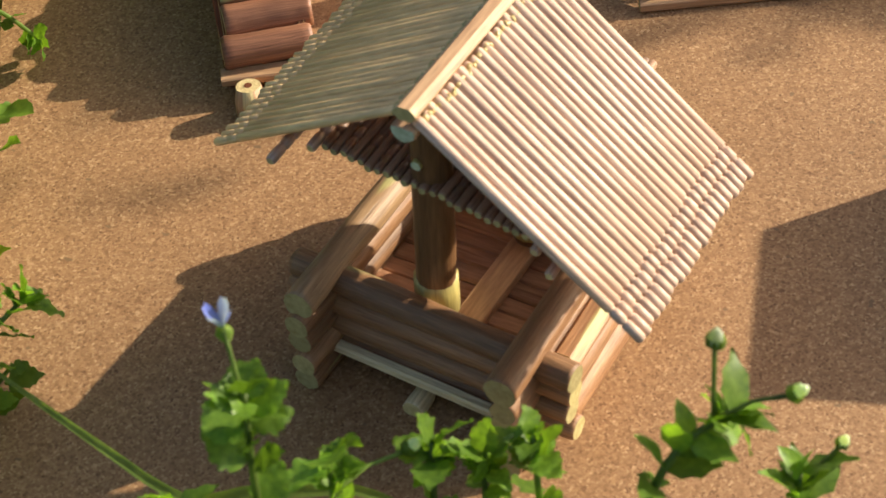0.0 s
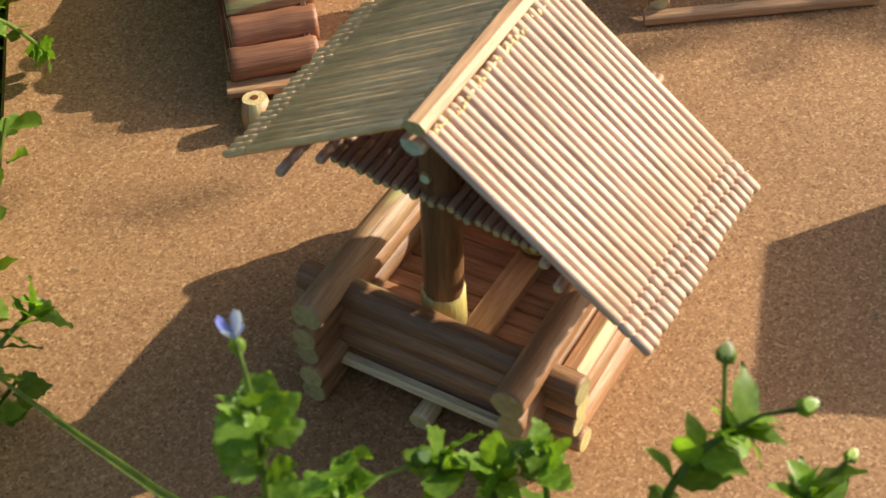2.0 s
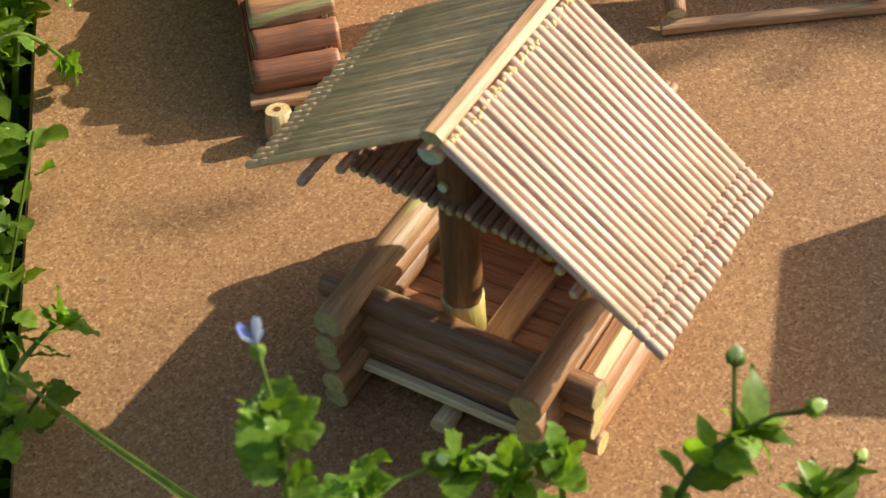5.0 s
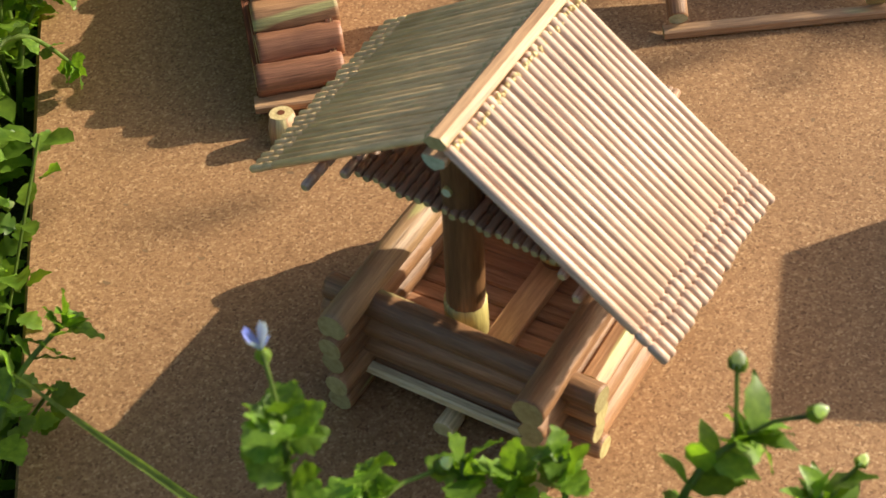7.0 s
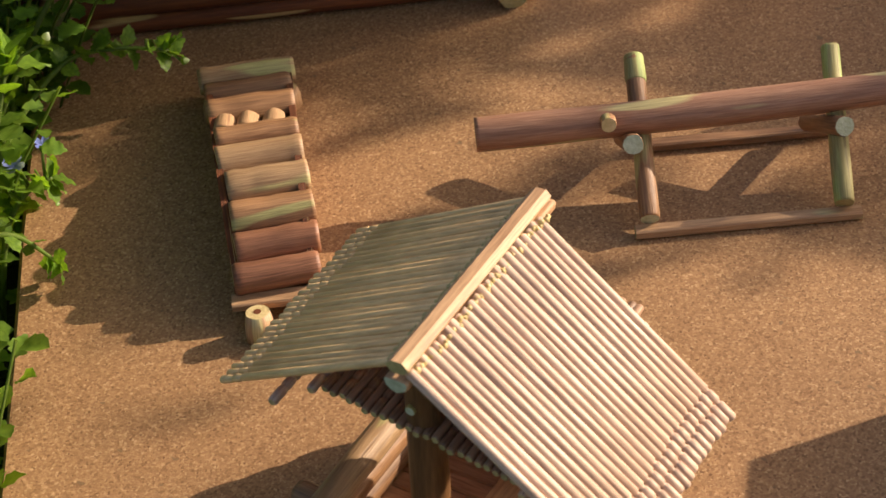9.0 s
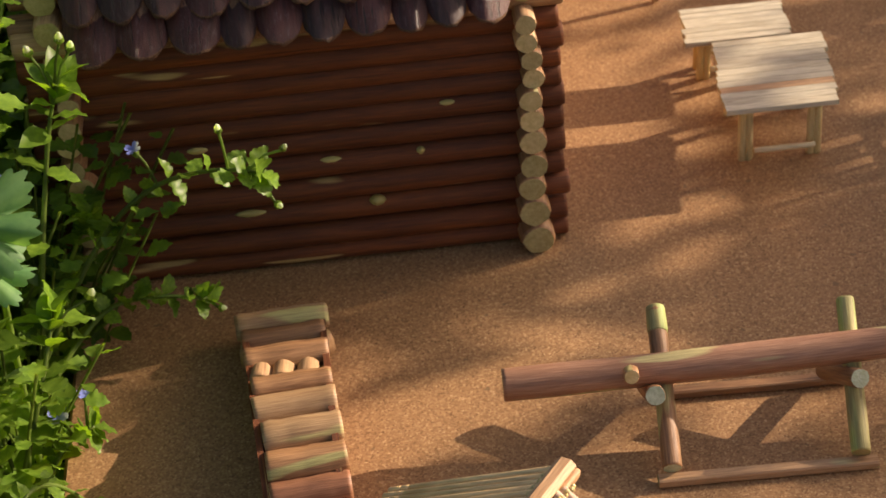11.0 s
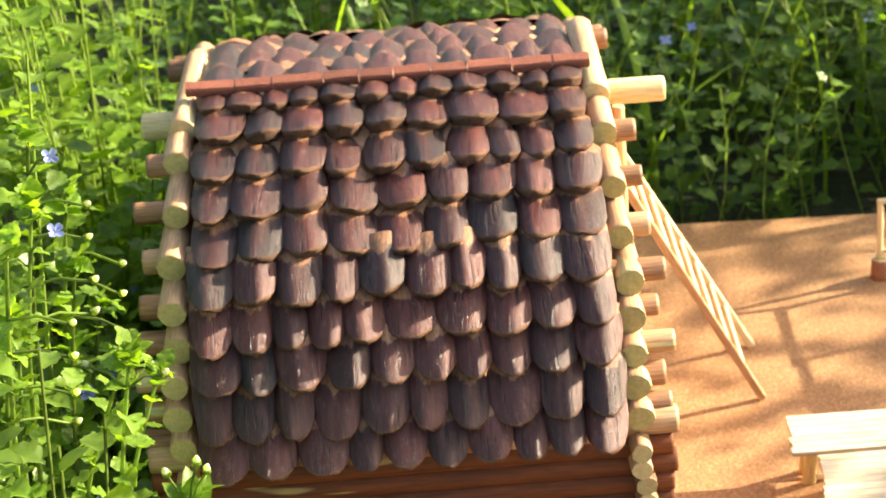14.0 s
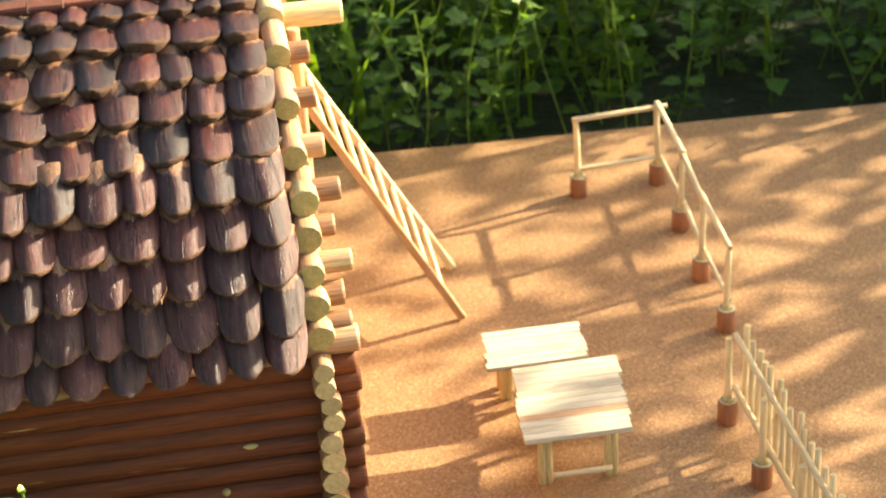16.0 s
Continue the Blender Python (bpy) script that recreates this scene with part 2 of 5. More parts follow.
# ---- mesh building ----
class Shape:
    """Collects faces, with a map that runs in metres along each piece."""

    def __init__(self):
        self.v, self.f, self.m, self.uv = [], [], [], []

    def face(self, ids, uvs, mat=0):
        self.f.append(tuple(ids)), self.m.append(mat), self.uv.extend(uvs)

    def tube(self, pts, radii, seg=10, caps=True, wob=0.0, seed=0, flat=0.0, cap_mat=1, up=None):
        """A round piece through pts. flat: how far its underside is cut off, 0 to 1 of the radius."""
        rnd = random.Random(seed)
        pts = [Vector(p) for p in pts]
        base, off = len(self.v), (rnd.uniform(0, 9), rnd.uniform(0, 9))
        run, ring = 0.0, []
        lump = [1 + wob * rnd.uniform(-1, 1) for _ in range(seg)]
        side = None
        for k, p in enumerate(pts):
            d = (pts[min(k + 1, len(pts) - 1)] - pts[max(k - 1, 0)]).normalized()
            ref = Vector(up) if up else (Vector((0, 0, 1)) if abs(d.z) < 0.9 else Vector((1, 0, 0)))
            if side is None or up:
                side = d.cross(ref).normalized()
            else:
                side = (side - d * side.dot(d)).normalized()
            top = side.cross(d)
            run += (p - pts[k - 1]).length if k else 0
            r = radii[min(k, len(radii) - 1)] * (1 + wob * 0.6 * rnd.uniform(-1, 1))
            ring.append(run)
            for j in range(seg):
                a = 2 * math.pi * j / seg
                x, z = math.cos(a), math.sin(a)
                if flat:
                    z = max(z, flat - 1)
                self.v.append(p + (side * x + top * z) * (r * lump[j]))
        for k in range(len(pts) - 1):
            for j in range(seg):
                i = (j + 1) % seg
                a, c = base + k * seg, base + (k + 1) * seg
                w = 2 * math.pi * radii[0] / seg
                self.face((a + j, c + j, c + i, a + i), [(ring[k] + off[0], j * w + off[1]), (ring[k + 1] + off[0], j * w + off[1]),
                          (ring[k + 1] + off[0], (j + 1) * w + off[1]), (ring[k] + off[0], (j + 1) * w + off[1])])
        if caps:
            for k, back in ((0, False), (len(pts) - 1, True)):
                ids = [base + k * seg + j for j in range(seg)]
                ids = ids if not back else ids[::-1]
                self.face(ids, [(off[0], off[1])] * seg, cap_mat)

    def log(self, a, c, r, seed=0, seg=12, rings=5, wob=0.05, taper=0.06, bend=0.0, **kw):
        rnd = random.Random(seed + 77)
        a, c = Vector(a), Vector(c)
        n = (c - a).normalized()
        s = n.cross(Vector((0, 0, 1)) if abs(n.z) < 0.9 else Vector((1, 0, 0))).normalized()
        q, sag = s.cross(n), [rnd.uniform(-1, 1) * bend for _ in range(2)]
        pts, rad, e = [], [], min(0.09 * r / max((c - a).length, 1e-6) * 3, 0.05)
        for f in [0, e] + [k / rings for k in range(1, rings)] + [1 - e, 1]:
            w = math.sin(math.pi * f)
            pts.append(a.lerp(c, f) + s * sag[0] * w + q * sag[1] * w)
            rad.append(r * (1 + taper * (0.5 - f)) * (0.93 if f in (0, 1) else 1))
        self.tube(pts, rad, seg, True, wob, seed, **kw)

    def bar(self, a, c, w, h, up=(0, 0, 1), chamfer=0.18, seed=0, mats=(0, 1)):
        """A split strip with broken edges, from a to c, w wide and h thick."""
        rnd = random.Random(seed)
        a, c = Vector(a), Vector(c)
        d = (c - a).normalized()
        s = d.cross(Vector(up)).normalized()
        u = s.cross(d)
        k = chamfer * min(w, h)
        sec = [(-w / 2 + k, -h / 2), (w / 2 - k, -h / 2), (w / 2, -h / 2 + k), (w / 2, h / 2 - k), (w / 2 - k, h / 2), (-w / 2 + k, h / 2), (-w / 2, h / 2 - k), (-w / 2, -h / 2 + k)]
        base, off, ln = len(self.v), (rnd.uniform(0, 9), rnd.uniform(0, 9)), (c - a).length
        for f in (0, 0.5, 1):
            p = a.lerp(c, f)
            for x, z in sec:
                self.v.append(p + s * x * (1 + rnd.uniform(-0.05, 0.05)) + u * z * (1 + rnd.uniform(-0.05, 0.05)))
        for r in range(2):
            for j in range(8):
                i = (j + 1) % 8
                v0, v1 = j * (w + h) / 4 + off[1], (j + 1) * (w + h) / 4 + off[1]
                u0, u1 = off[0] + ln * r / 2, off[0] + ln * (r + 1) / 2
                self.face((base + r * 8 + j, base + r * 8 + 8 + j, base + r * 8 + 8 + i, base + r * 8 + i), [(u0, v0), (u1, v0), (u1, v1), (u0, v1)], mats[0])
        self.face([base + j for j in range(8)], [off] * 8, mats[1])
        self.face([base + 16 + j for j in range(8)][::-1], [off] * 8, mats[1])

    def mesh(self, name, mats, smooth=True):
        me = bpy.data.meshes.new(name)
        me.from_pydata([tuple(p) for p in self.v], [], self.f)
        for m in mats:
            me.materials.append(m)
        top = len(mats) - 1
        me.polygons.foreach_set("material_index", [min(k, top) for k in self.m])
        me.polygons.foreach_set("use_smooth", [smooth and len(f) == 4 for f in self.f])
        me.uv_layers.new(name="map").data.foreach_set("uv", [x for p in self.uv for x in p])
        bm = bmesh.new()
        bm.from_mesh(me)
        bmesh.ops.recalc_face_normals(bm, faces=bm.faces)
        bm.to_mesh(me)
        bm.free()
        return me


def thing(name, loc, rz=0.0, label="", category="", group="", kind=""):
    return place(tagged(new(name), label, category, group, kind), pose(*loc, 0, 0, rz))


def place(ob, m):
    ob.matrix_basis = m
    return ob


def part(name, shape, mats, parent, label="", m=None, smooth=True):
    """One mesh object under a thing or under a part; shape may be a mesh that is shared."""
    me = shape if isinstance(shape, bpy.types.Mesh) else shape.mesh(name, mats if isinstance(mats, (list, tuple)) else [mats, mats], smooth)
    ob = new(name, me)
    ob.parent = parent
    if m is not None:
        ob.matrix_basis = m
    return tagged(ob, label)


def one_log(name, a, c, r, mats, parent, seed, label="", **kw):
    s = Shape()
    s.log(a, c, r, seed, **kw)
    return part(name, s, mats, parent, label)


def one_bar(name, a, c, w, h, mats, parent, seed, label="", **kw):
    s = Shape()
    s.bar(a, c, w, h, seed=seed, **kw)
    return part(name, s, mats, parent, label, smooth=False)


def toothpick(length, r=0.00115):
    """A turned pick with two grooves near its blunt end; it lies along x, blunt end last."""
    s = Shape()
    L = length
    xs = [(0, 0.75), (0.0006, 1), (L * 0.5, 1), (L - 0.0085, 1), (L - 0.0082, 0.72), (L - 0.0078, 0.72), (L - 0.0075, 1), (L - 0.0052, 1),
          (L - 0.0049, 0.72), (L - 0.0045, 0.72), (L - 0.0042, 1), (L - 0.0005, 1), (L, 0.7)]
    s.tube([(x, 0, 0) for x, _ in xs], [r * k for _, k in xs], 8, True, 0.0, 3)
    return s


def along(a, c, up=(0, 0, 1)):
    """The pose that lays a piece made along x from a towards c."""
    a, c = Vector(a), Vector(c)
    x = (c - a).normalized()
    y = Vector(up).cross(x).normalized()
    return Matrix.Translation(a) @ Matrix((x, y, x.cross(y))).transposed().to_4x4()


# ---- ground and board ----
def ground_sheet():
    s = Shape()
    n, half = 48, 40.0
    ax = [math.copysign(abs(k / (n / 2) - 1) ** 3, k / (n / 2) - 1) * half for k in range(n + 1)]
    for y in ax:
        for x in ax:
            near = abs(x - 0.1) < 0.6 and abs(y) < 0.6
            s.v.append(Vector((x + 0.1, y, -0.022 + (0 if near else 0.02 * noise.noise((x * 1.7, y * 1.7, 0))))))
    for j in range(n):
        for i in range(n):
            a = j * (n + 1) + i
            s.face((a, a + 1, a + n + 2, a + n + 1), [(0, 0)] * 4)
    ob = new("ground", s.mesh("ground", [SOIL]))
    return tagged(ob, "dark weedy soil under and around the board", "ground", kind="structure")


ground_sheet()


def cork_board():
    s = Shape()
    outline = [(-0.1420, -0.285), (0.345, -0.300), (0.345, 0.2945), (-0.1475, 0.3185)]
    c = 0.0012
    ctr = Vector((0.1, 0.01, 0))
    rows = []
    for z, inset in ((-0.012, 0), (-c, 0), (0, c)):
        row = []
        for k, (x, y) in enumerate(outline):
            x2, y2 = outline[(k + 1) % 4]
            for f in range(12):
                p = Vector((x + (x2 - x) * f / 12, y + (y2 - y) * f / 12, z))
                p += (ctr - p).normalized() * (inset + 0.0006 * noise.noise(p * 60)) * Vector((1, 1, 0)).length / 1.41
                p.z = z
                row.append(len(s.v))
                s.v.append(p)
        rows.append(row)
    n = len(rows[0])
    for a, b in zip(rows, rows[1:]):
        for k in range(n):
            s.face((a[k], a[(k + 1) % n], b[(k + 1) % n], b[k]), [(0, 0)] * 4)
    s.face(rows[-1], [(0, 0)] * n)
    s.face(rows[0][::-1], [(0, 0)] * n)
    return tagged(new("floor", s.mesh("floor", [CORK], False)), "speckled brown pressed-cork board lying among weeds", "board", kind="structure")


cork_board()


# ---- the open shelter with the roof of picks ----
def shelter():
    t = thing("garden_shelter", (-0.0319, -0.2112, 0), math.degrees(math.atan2(-0.585, 0.811)),
              "open log shelter with a gabled roof of wooden picks", "shelter")
    rl = 0.0029
    side_z = [0.0029, 0.0084, 0.0139, 0.0194, 0.0250]
    for x, nm in ((-0.0258, 0), (0.0215, 1)):
        for k, z in enumerate(side_z):
            top = k == 4
            y0 = (-0.0350 if nm == 0 else -0.0378) if top else -0.0350 - 0.0010 * (k % 2) - 0.0018 * nm
            one_log("side_log", (x + 0.0005 * math.sin(k * 2.1 + nm), y0, z), (x + (0.0004 if nm == 0 else -0.0012), 0.0335 + 0.001 * (k % 3), z), 0.0035 if top else rl,
                    [(SHAVED if nm == 0 else LOG) if top else LOG, END], t, 40 + k + 9 * nm, bend=0.0003, wob=0.07 if top else 0.05)
    one_bar("outer_plank", (0.0262, -0.0205, 0.0192), (0.0252, 0.0310, 0.0192), 0.0062, 0.0042, [LOG, END], t, 161, "wide shaved plank outside the wall", chamfer=0.4)
    one_log("outer_log", (0.0256, -0.0205, 0.0125), (0.0248, 0.0300, 0.0125), 0.0032, [LOG, END], t, 165)
    one_log("outer_log", (0.0256, -0.0205, 0.0045), (0.0250, 0.0300, 0.0045), 0.0036, [LOG, END], t, 166)
    for y, sgn in ((-0.0235, -1), (0.0235, 1)):
        for k, z in enumerate((0.0110, 0.0166, 0.0222)):
            one_log("cross_log", (-0.0358 + 0.0009 * k, y + (0.0014 if k == 2 else 0.0006), z), (0.0302 + 0.0007 * k, y - (0.0024 if k == 2 else 0.0012), z), rl * (1.1 if k == 2 else 1), [LOG, END], t, 70 + k + 5 * sgn, bend=0.0003)
        one_log("cross_log", (-0.0345, y, 0.0052), (0.031, y, 0.0052), rl, [LOG, END], t, 79 + sgn)
    one_bar("edge_strip", (-0.0232, -0.0268, 0.0068), (0.0185, -0.0286, 0.0066), 0.0024, 0.0022, [PALE, ENDP], t, 81, "pale split strip along the base")
    one_log("foot", (-0.0025, -0.0320, 0.0018), (-0.0025, -0.0262, 0.0018), 0.0024, [PALE, ENDP], t, 82, flat=0.3)
    for k in range(9):
        y = -0.0188 + k * 0.0047
        one_bar("floor_plank", (-0.0235, y, 0.0098 + 0.0002 * (k % 3)), (0.0186, y, 0.0098 + 0.0002 * ((k + 1) % 2)), 0.0045, 0.0024, [PLANK, END], t, 90 + k)
    one_bar("floor_beam", (0.0008, -0.0150, 0.0121), (0.0012, 0.0185, 0.0121), 0.0068, 0.0022, [PEEL, END], t, 101, "pale plank between the two posts")
    for x, y, sd in ((-0.0058, -0.0142, 3), (0.0016, 0.0140, 4)):
        post = one_log("post", (x, y, 0.0128), (x + 0.0040 * (sd == 3), y - 0.0035 * (sd == 3), 0.0738), 0.0041, [POST, END], t, 110 + sd, seg=14, wob=0.03)
        s = Shape()
        tilt = 0.12 * (sd == 3)
        s.tube([(x + 0.0040 * tilt, y - 0.0035 * tilt, z) for z in (0.0150, 0.0152, 0.0242, 0.0244)], [0.0041, 0.0046, 0.0046, 0.0041], 14, False)
        part("collar", s, [SCRAPED], post, "greenish band where bark was scraped off")
        if sd == 3:
            one_log("knot", (x + 0.0025, y - 0.0062, 0.0600), (x + 0.0025, y - 0.0075, 0.0600), 0.0011, [SCRAPED, GREENEND], post, 119, "cut knot showing green wood", rings=2)
    one_bar("back_board", (-0.0210, 0.0250, 0.0262), (0.0190, 0.0250, 0.0258), 0.0030, 0.0040, [LOG, END], t, 130)
    one_log("ridge_beam", (0, -0.0300, 0.0764), (0, 0.0300, 0.0764), 0.0026, [PEEL, GREENEND], t, 120, flat=0.75, up=(0, 0, -1))
    one_bar("ridge_cap", (0.0005, -0.0298, 0.0803), (-0.0003, 0.0285, 0.0790), 0.0046, 0.0028, [PEEL, END], t, 121, "flat split twig along the ridge", chamfer=0.42)
    # picks of the two slopes, laid from ridge to eave
    pick_r, pick_l = toothpick(0.0572).mesh("roof_pick", [STICK, ENDP]), toothpick(0.0595, 0.00090).mesh("roof_pick", [LIFTEDSTICK, ENDP])
    rnd = random.Random(5)
    for k in range(24):
        f = k / 23
        y0, y1 = -0.0280 + f * 0.0500, -0.0283 + f * 0.0487
        j = rnd.uniform(-0.0004, 0.0004)
        a, c = Vector((0.0010, y0, 0.0788 + rnd.uniform(-0.0003, 0.0003))), Vector((0.0449, y1, 0.0440))
        a += (c - a).normalized() * (0.0008 + j)
        part("roof_pick", pick_r, None, t, m=along(a, c) @ pose(0, 0, 0, rnd.uniform(0, 360)))
    for k in range(26):
        f = k / 25
        y0, y1 = -0.0265 + f * 0.0530, -0.0197 + f * 0.0535
        a, c = Vector((-0.0010, y0, 0.0786 + rnd.uniform(-0.0003, 0.0003))), Vector((-0.0503, y1, 0.0468))
        a += (c - a).normalized() * rnd.uniform(0, 0.0016)
        part("roof_pick", pick_l, None, t, m=along(a, c) @ pose(0, 0, 0, rnd.uniform(0, 360)))
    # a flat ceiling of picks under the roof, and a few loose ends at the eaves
    under, pale = toothpick(0.0555, 0.00105).mesh("ceiling_pick", [SHADEDSTICK, END]), toothpick(0.0540, 0.00112).mesh("eave_pick", [STICK, ENDP])
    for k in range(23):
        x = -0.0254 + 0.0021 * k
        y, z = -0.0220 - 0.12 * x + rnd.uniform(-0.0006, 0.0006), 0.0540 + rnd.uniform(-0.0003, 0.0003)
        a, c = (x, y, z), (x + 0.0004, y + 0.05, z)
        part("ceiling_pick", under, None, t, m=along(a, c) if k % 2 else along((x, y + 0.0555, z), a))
    for x, y, z in ((-0.0336, -0.0263, 0.0532), (-0.0276, -0.0210, 0.0545), (0.0236, -0.0262, 0.0530), (0.0256, -0.0245, 0.0462)):
        part("eave_pick", pale, None, t, m=along((x, y + 0.0540, z), (x, y, z)))
    # beads of glue where the picks meet the ridge
    beads = []
    for k in range(4):
        s = Shape()
        s.tube([(0, 0, -1), (0, 0, -0.5), (0.2, 0, 0.4), (0, 0, 0.8)], [0.7, 1, 0.8, 0.2], 6, True, 0.15, k)
        beads.append(s.mesh("glue_bead", [GLUE, GLUE]))
    for k in range(50):
        for sx in (1, -1):
            y = -0.0275 + 0.00105 * k + rnd.uniform(-0.0003, 0.0003)
            r, x = rnd.uniform(0.0004, 0.0008), 0.0032 + rnd.uniform(-0.0003, 0.0006)
            part("glue_bead", beads[rnd.randrange(4)], None, t, m=pose(sx * x, y, 0.0803 - 0.74 * x, 0, 0, rnd.uniform(0, 360)) @ Matrix.Diagonal((r, r * 1.3, r, 1)))
    return t


shelter()


# ---- arched footbridge of half twigs ----
def footbridge():
    t = thing("footbridge", (-0.0770, -0.0860, 0), 0, "low arched footbridge of split reddish twigs", "bridge")
    o = Vector((-0.0770, -0.0860, 0))
    # the arch, far end to near end: y, z and the left and right ends of the treads, and half a tread's width
    arch = [(-0.0328, 0.0072, -0.0945, -0.0678, 0.0052), (-0.0446, 0.0102, -0.0930, -0.0680, 0.0047), (-0.0592, 0.0142, -0.0916, -0.0678, 0.0050), (-0.0768, 0.0180, -0.0890, -0.0664, 0.0042),
            (-0.0867, 0.0182, -0.0880, -0.0657, 0.0053), (-0.0966, 0.0173, -0.0864, -0.0649, 0.0052), (-0.1060, 0.0152, -0.0858, -0.0642, 0.0053), (-0.1144, 0.0122, -0.0857, -0.0644, 0.0045),
            (-0.1217, 0.0088, -0.0861, -0.0650, 0.0043)]
    rnd = random.Random(17)
    for k, (y, z, x0, x1, r) in enumerate(arch):
        y2, z2 = arch[min(k + 1, len(arch) - 1)][:2]
        y1, z1 = arch[max(k - 1, 0)][:2]
        d = Vector((0, y2 - y1, z2 - z1)).normalized()
        up = Vector((0, d.z, -d.y))
        up = up if up.z > 0 else -up
        s = Shape()
        j = (rnd.uniform(-0.0007, 0.0005), rnd.uniform(-0.0005, 0.0007))
        s.log(Vector((x0 + j[0], y, z)) - o, Vector((x1 + j[1], y + 0.0021, z)) - o, r, 200 + k, flat=0.75, up=tuple(up), bend=0.0003, rings=8, wob=0.07)
        part("tread", s, [(SHAVED, LOG, LOG, LOG, SHAVED, SHAVED, LOG, TREAD, TREAD)[k], ENDP], t)
    one_bar("end_plank", Vector((-0.0872, -0.1262, 0.0052)) - o, Vector((-0.0645, -0.1260, 0.0052)) - o, 0.0050, 0.0024, [PEEL, ENDP], t, 215)
    for x in (-0.0868, -0.0806, -0.0736):
        one_log("crosspiece", Vector((x, -0.0720, 0.0170)) - o, Vector((x + 0.0005, -0.0640, 0.0155)) - o, 0.0034, [PEEL, ENDP], t, int(220 - x * 900))
    # bearers under the treads, and the webs that close the sides
    for x, lean in ((-0.0868, 0.072), (-0.0668, 0.030)):
        s = Shape()
        prof = [(-0.0330, 0.0090), (-0.046, 0.0136), (-0.058, 0.0164), (-0.070, 0.0186), (-0.085, 0.0212), (-0.098, 0.0200), (-0.110, 0.0162), (-0.1235, 0.0085)]
        for side in (-0.0009, 0.0009):
            for y, z in prof:
                s.v += [Vector((x + side - lean * (y + 0.105), y, 0)) - o, Vector((x + side - lean * (y + 0.105), y, z)) - o]
        n = 2 * len(prof)
        for k in range(len(prof) - 1):
            a = 2 * k
            uv = [(prof[k][0], 0), (prof[k + 1][0], 0), (prof[k + 1][0], 0.02), (prof[k][0], 0.02)]
            s.face((a, a + 2, a + 3, a + 1), uv)
            s.face((n + a, n + a + 1, n + a + 3, n + a + 2), uv)
            s.face((a + 1, a + 3, n + a + 3, n + a + 1), uv)
        s.face((0, 1, n + 1, n), [(0, 0)] * 4)
        s.face((n - 2, 2 * n - 2, 2 * n - 1, n - 1), [(0, 0)] * 4)
        part("side_web", s, [BARK, END], t, smooth=False)
    for x, y in ((-0.0808, -0.1340), (-0.0695, -0.1345), (-0.0905, -0.0395), (-0.0700, -0.0375)):
        s = Shape()
        s.tube([Vector((x, y, 0)) - o, Vector((x, y + 0.0004, 0.004)) - o, Vector((x, y + 0.0008, 0.0060 if y > -0.1 else 0.0076)) - o], [0.0039, 0.0037, 0.0031], 12, True, 0.04, 5)
        h = 0.0060 if y > -0.1 else 0.0076
        s.tube([Vector((x, y + 0.0008, h - 0.0006)) - o, Vector((x, y + 0.0008, h + 0.00015)) - o], [0.0010, 0.0010], 8, True, 0, 5, cap_mat=2)
        part("pier", s, [PEEL, ENDP, BARK], t)
    return t


footbridge()


# ---- trestle with the long log ----
def trestle():
    t = thing("sawhorse", (0.0465, -0.0945, 0), 0, "low crossed-leg sawhorse of greenish twigs", "sawhorse")
    o = Vector((0.0465, -0.0945, 0))
    one_bar("base_strip", Vector((0.0172, -0.1122, 0.0016)) - o, Vector((0.0760, -0.1142, 0.0016)) - o, 0.0036, 0.0026, [PEEL, END], t, 300)
    one_bar("base_strip", Vector((0.0225, -0.0762, 0.0016)) - o, Vector((0.0785, -0.0785, 0.0016)) - o, 0.0036, 0.0026, [LOG, END], t, 301)
    legs = [((0.0212, -0.1112, 0.0046), (0.0246, -0.0668, 0.0245), LOG, GREENEND), ((0.0715, -0.1135, 0.0046), (0.0762, -0.0742, 0.0262), GREENISH, END),
            ((0.0192, -0.0978, 0.0190), (0.0200, -0.0762, 0.0052), LOG, GREENEND), ((0.0734, -0.1022, 0.0208), (0.0700, -0.0785, 0.0052), LOG, GREENEND)]
    for k, (a, c, m, e) in enumerate(legs):
        leg = one_log("leg", Vector(a) - o, Vector(c) - o, 0.0027, [m, e], t, 310 + k)
        if k == 0:
            one_log("scraped_end", Vector(a).lerp(Vector(c), 0.84) - o, Vector(a).lerp(Vector(c), 1.005) - o, 0.00285, [GREENISH, END], leg, 318, "green scraped end of the leg")
    return t


def long_log():
    t = thing("timber_log", (0.0465, -0.0885, 0.0225), 0, "long stripped log resting across the sawhorse", "log")
    one_log("trunk", (-0.0672, 0.0020, -0.0031), (0.0700, -0.0030, 0.0018), 0.0045, [SCARRED, END], t, 330, rings=9, bend=0.0008, taper=0.1)
    one_log("branch_stub", (-0.0330, -0.0030, 0.0005), (-0.0332, -0.0064, 0.0014), 0.0021, [LOG, ENDP], t, 331, "cut branch stub with pale pith")
    return t


trestle()
long_log()


# ---- the log cabin ----
DISC = [0.0054, 0.0153, 0.0240, 0.0315, 0.0404, 0.0479, 0.0555, 0.0620, 0.0687, 0.0752, 0.0815]
ROOF = [(-0.001, 0.083), (0.0045, 0.0907), (0.0085, 0.0992), (0.0128, 0.1077), (0.0200, 0.1162), (0.0272, 0.1247), (0.0415, 0.1332), (0.0590, 0.1417), (0.080, 0.148), (0.105, 0.1525), (0.1295, 0.155)]
DEEP = 0.2590


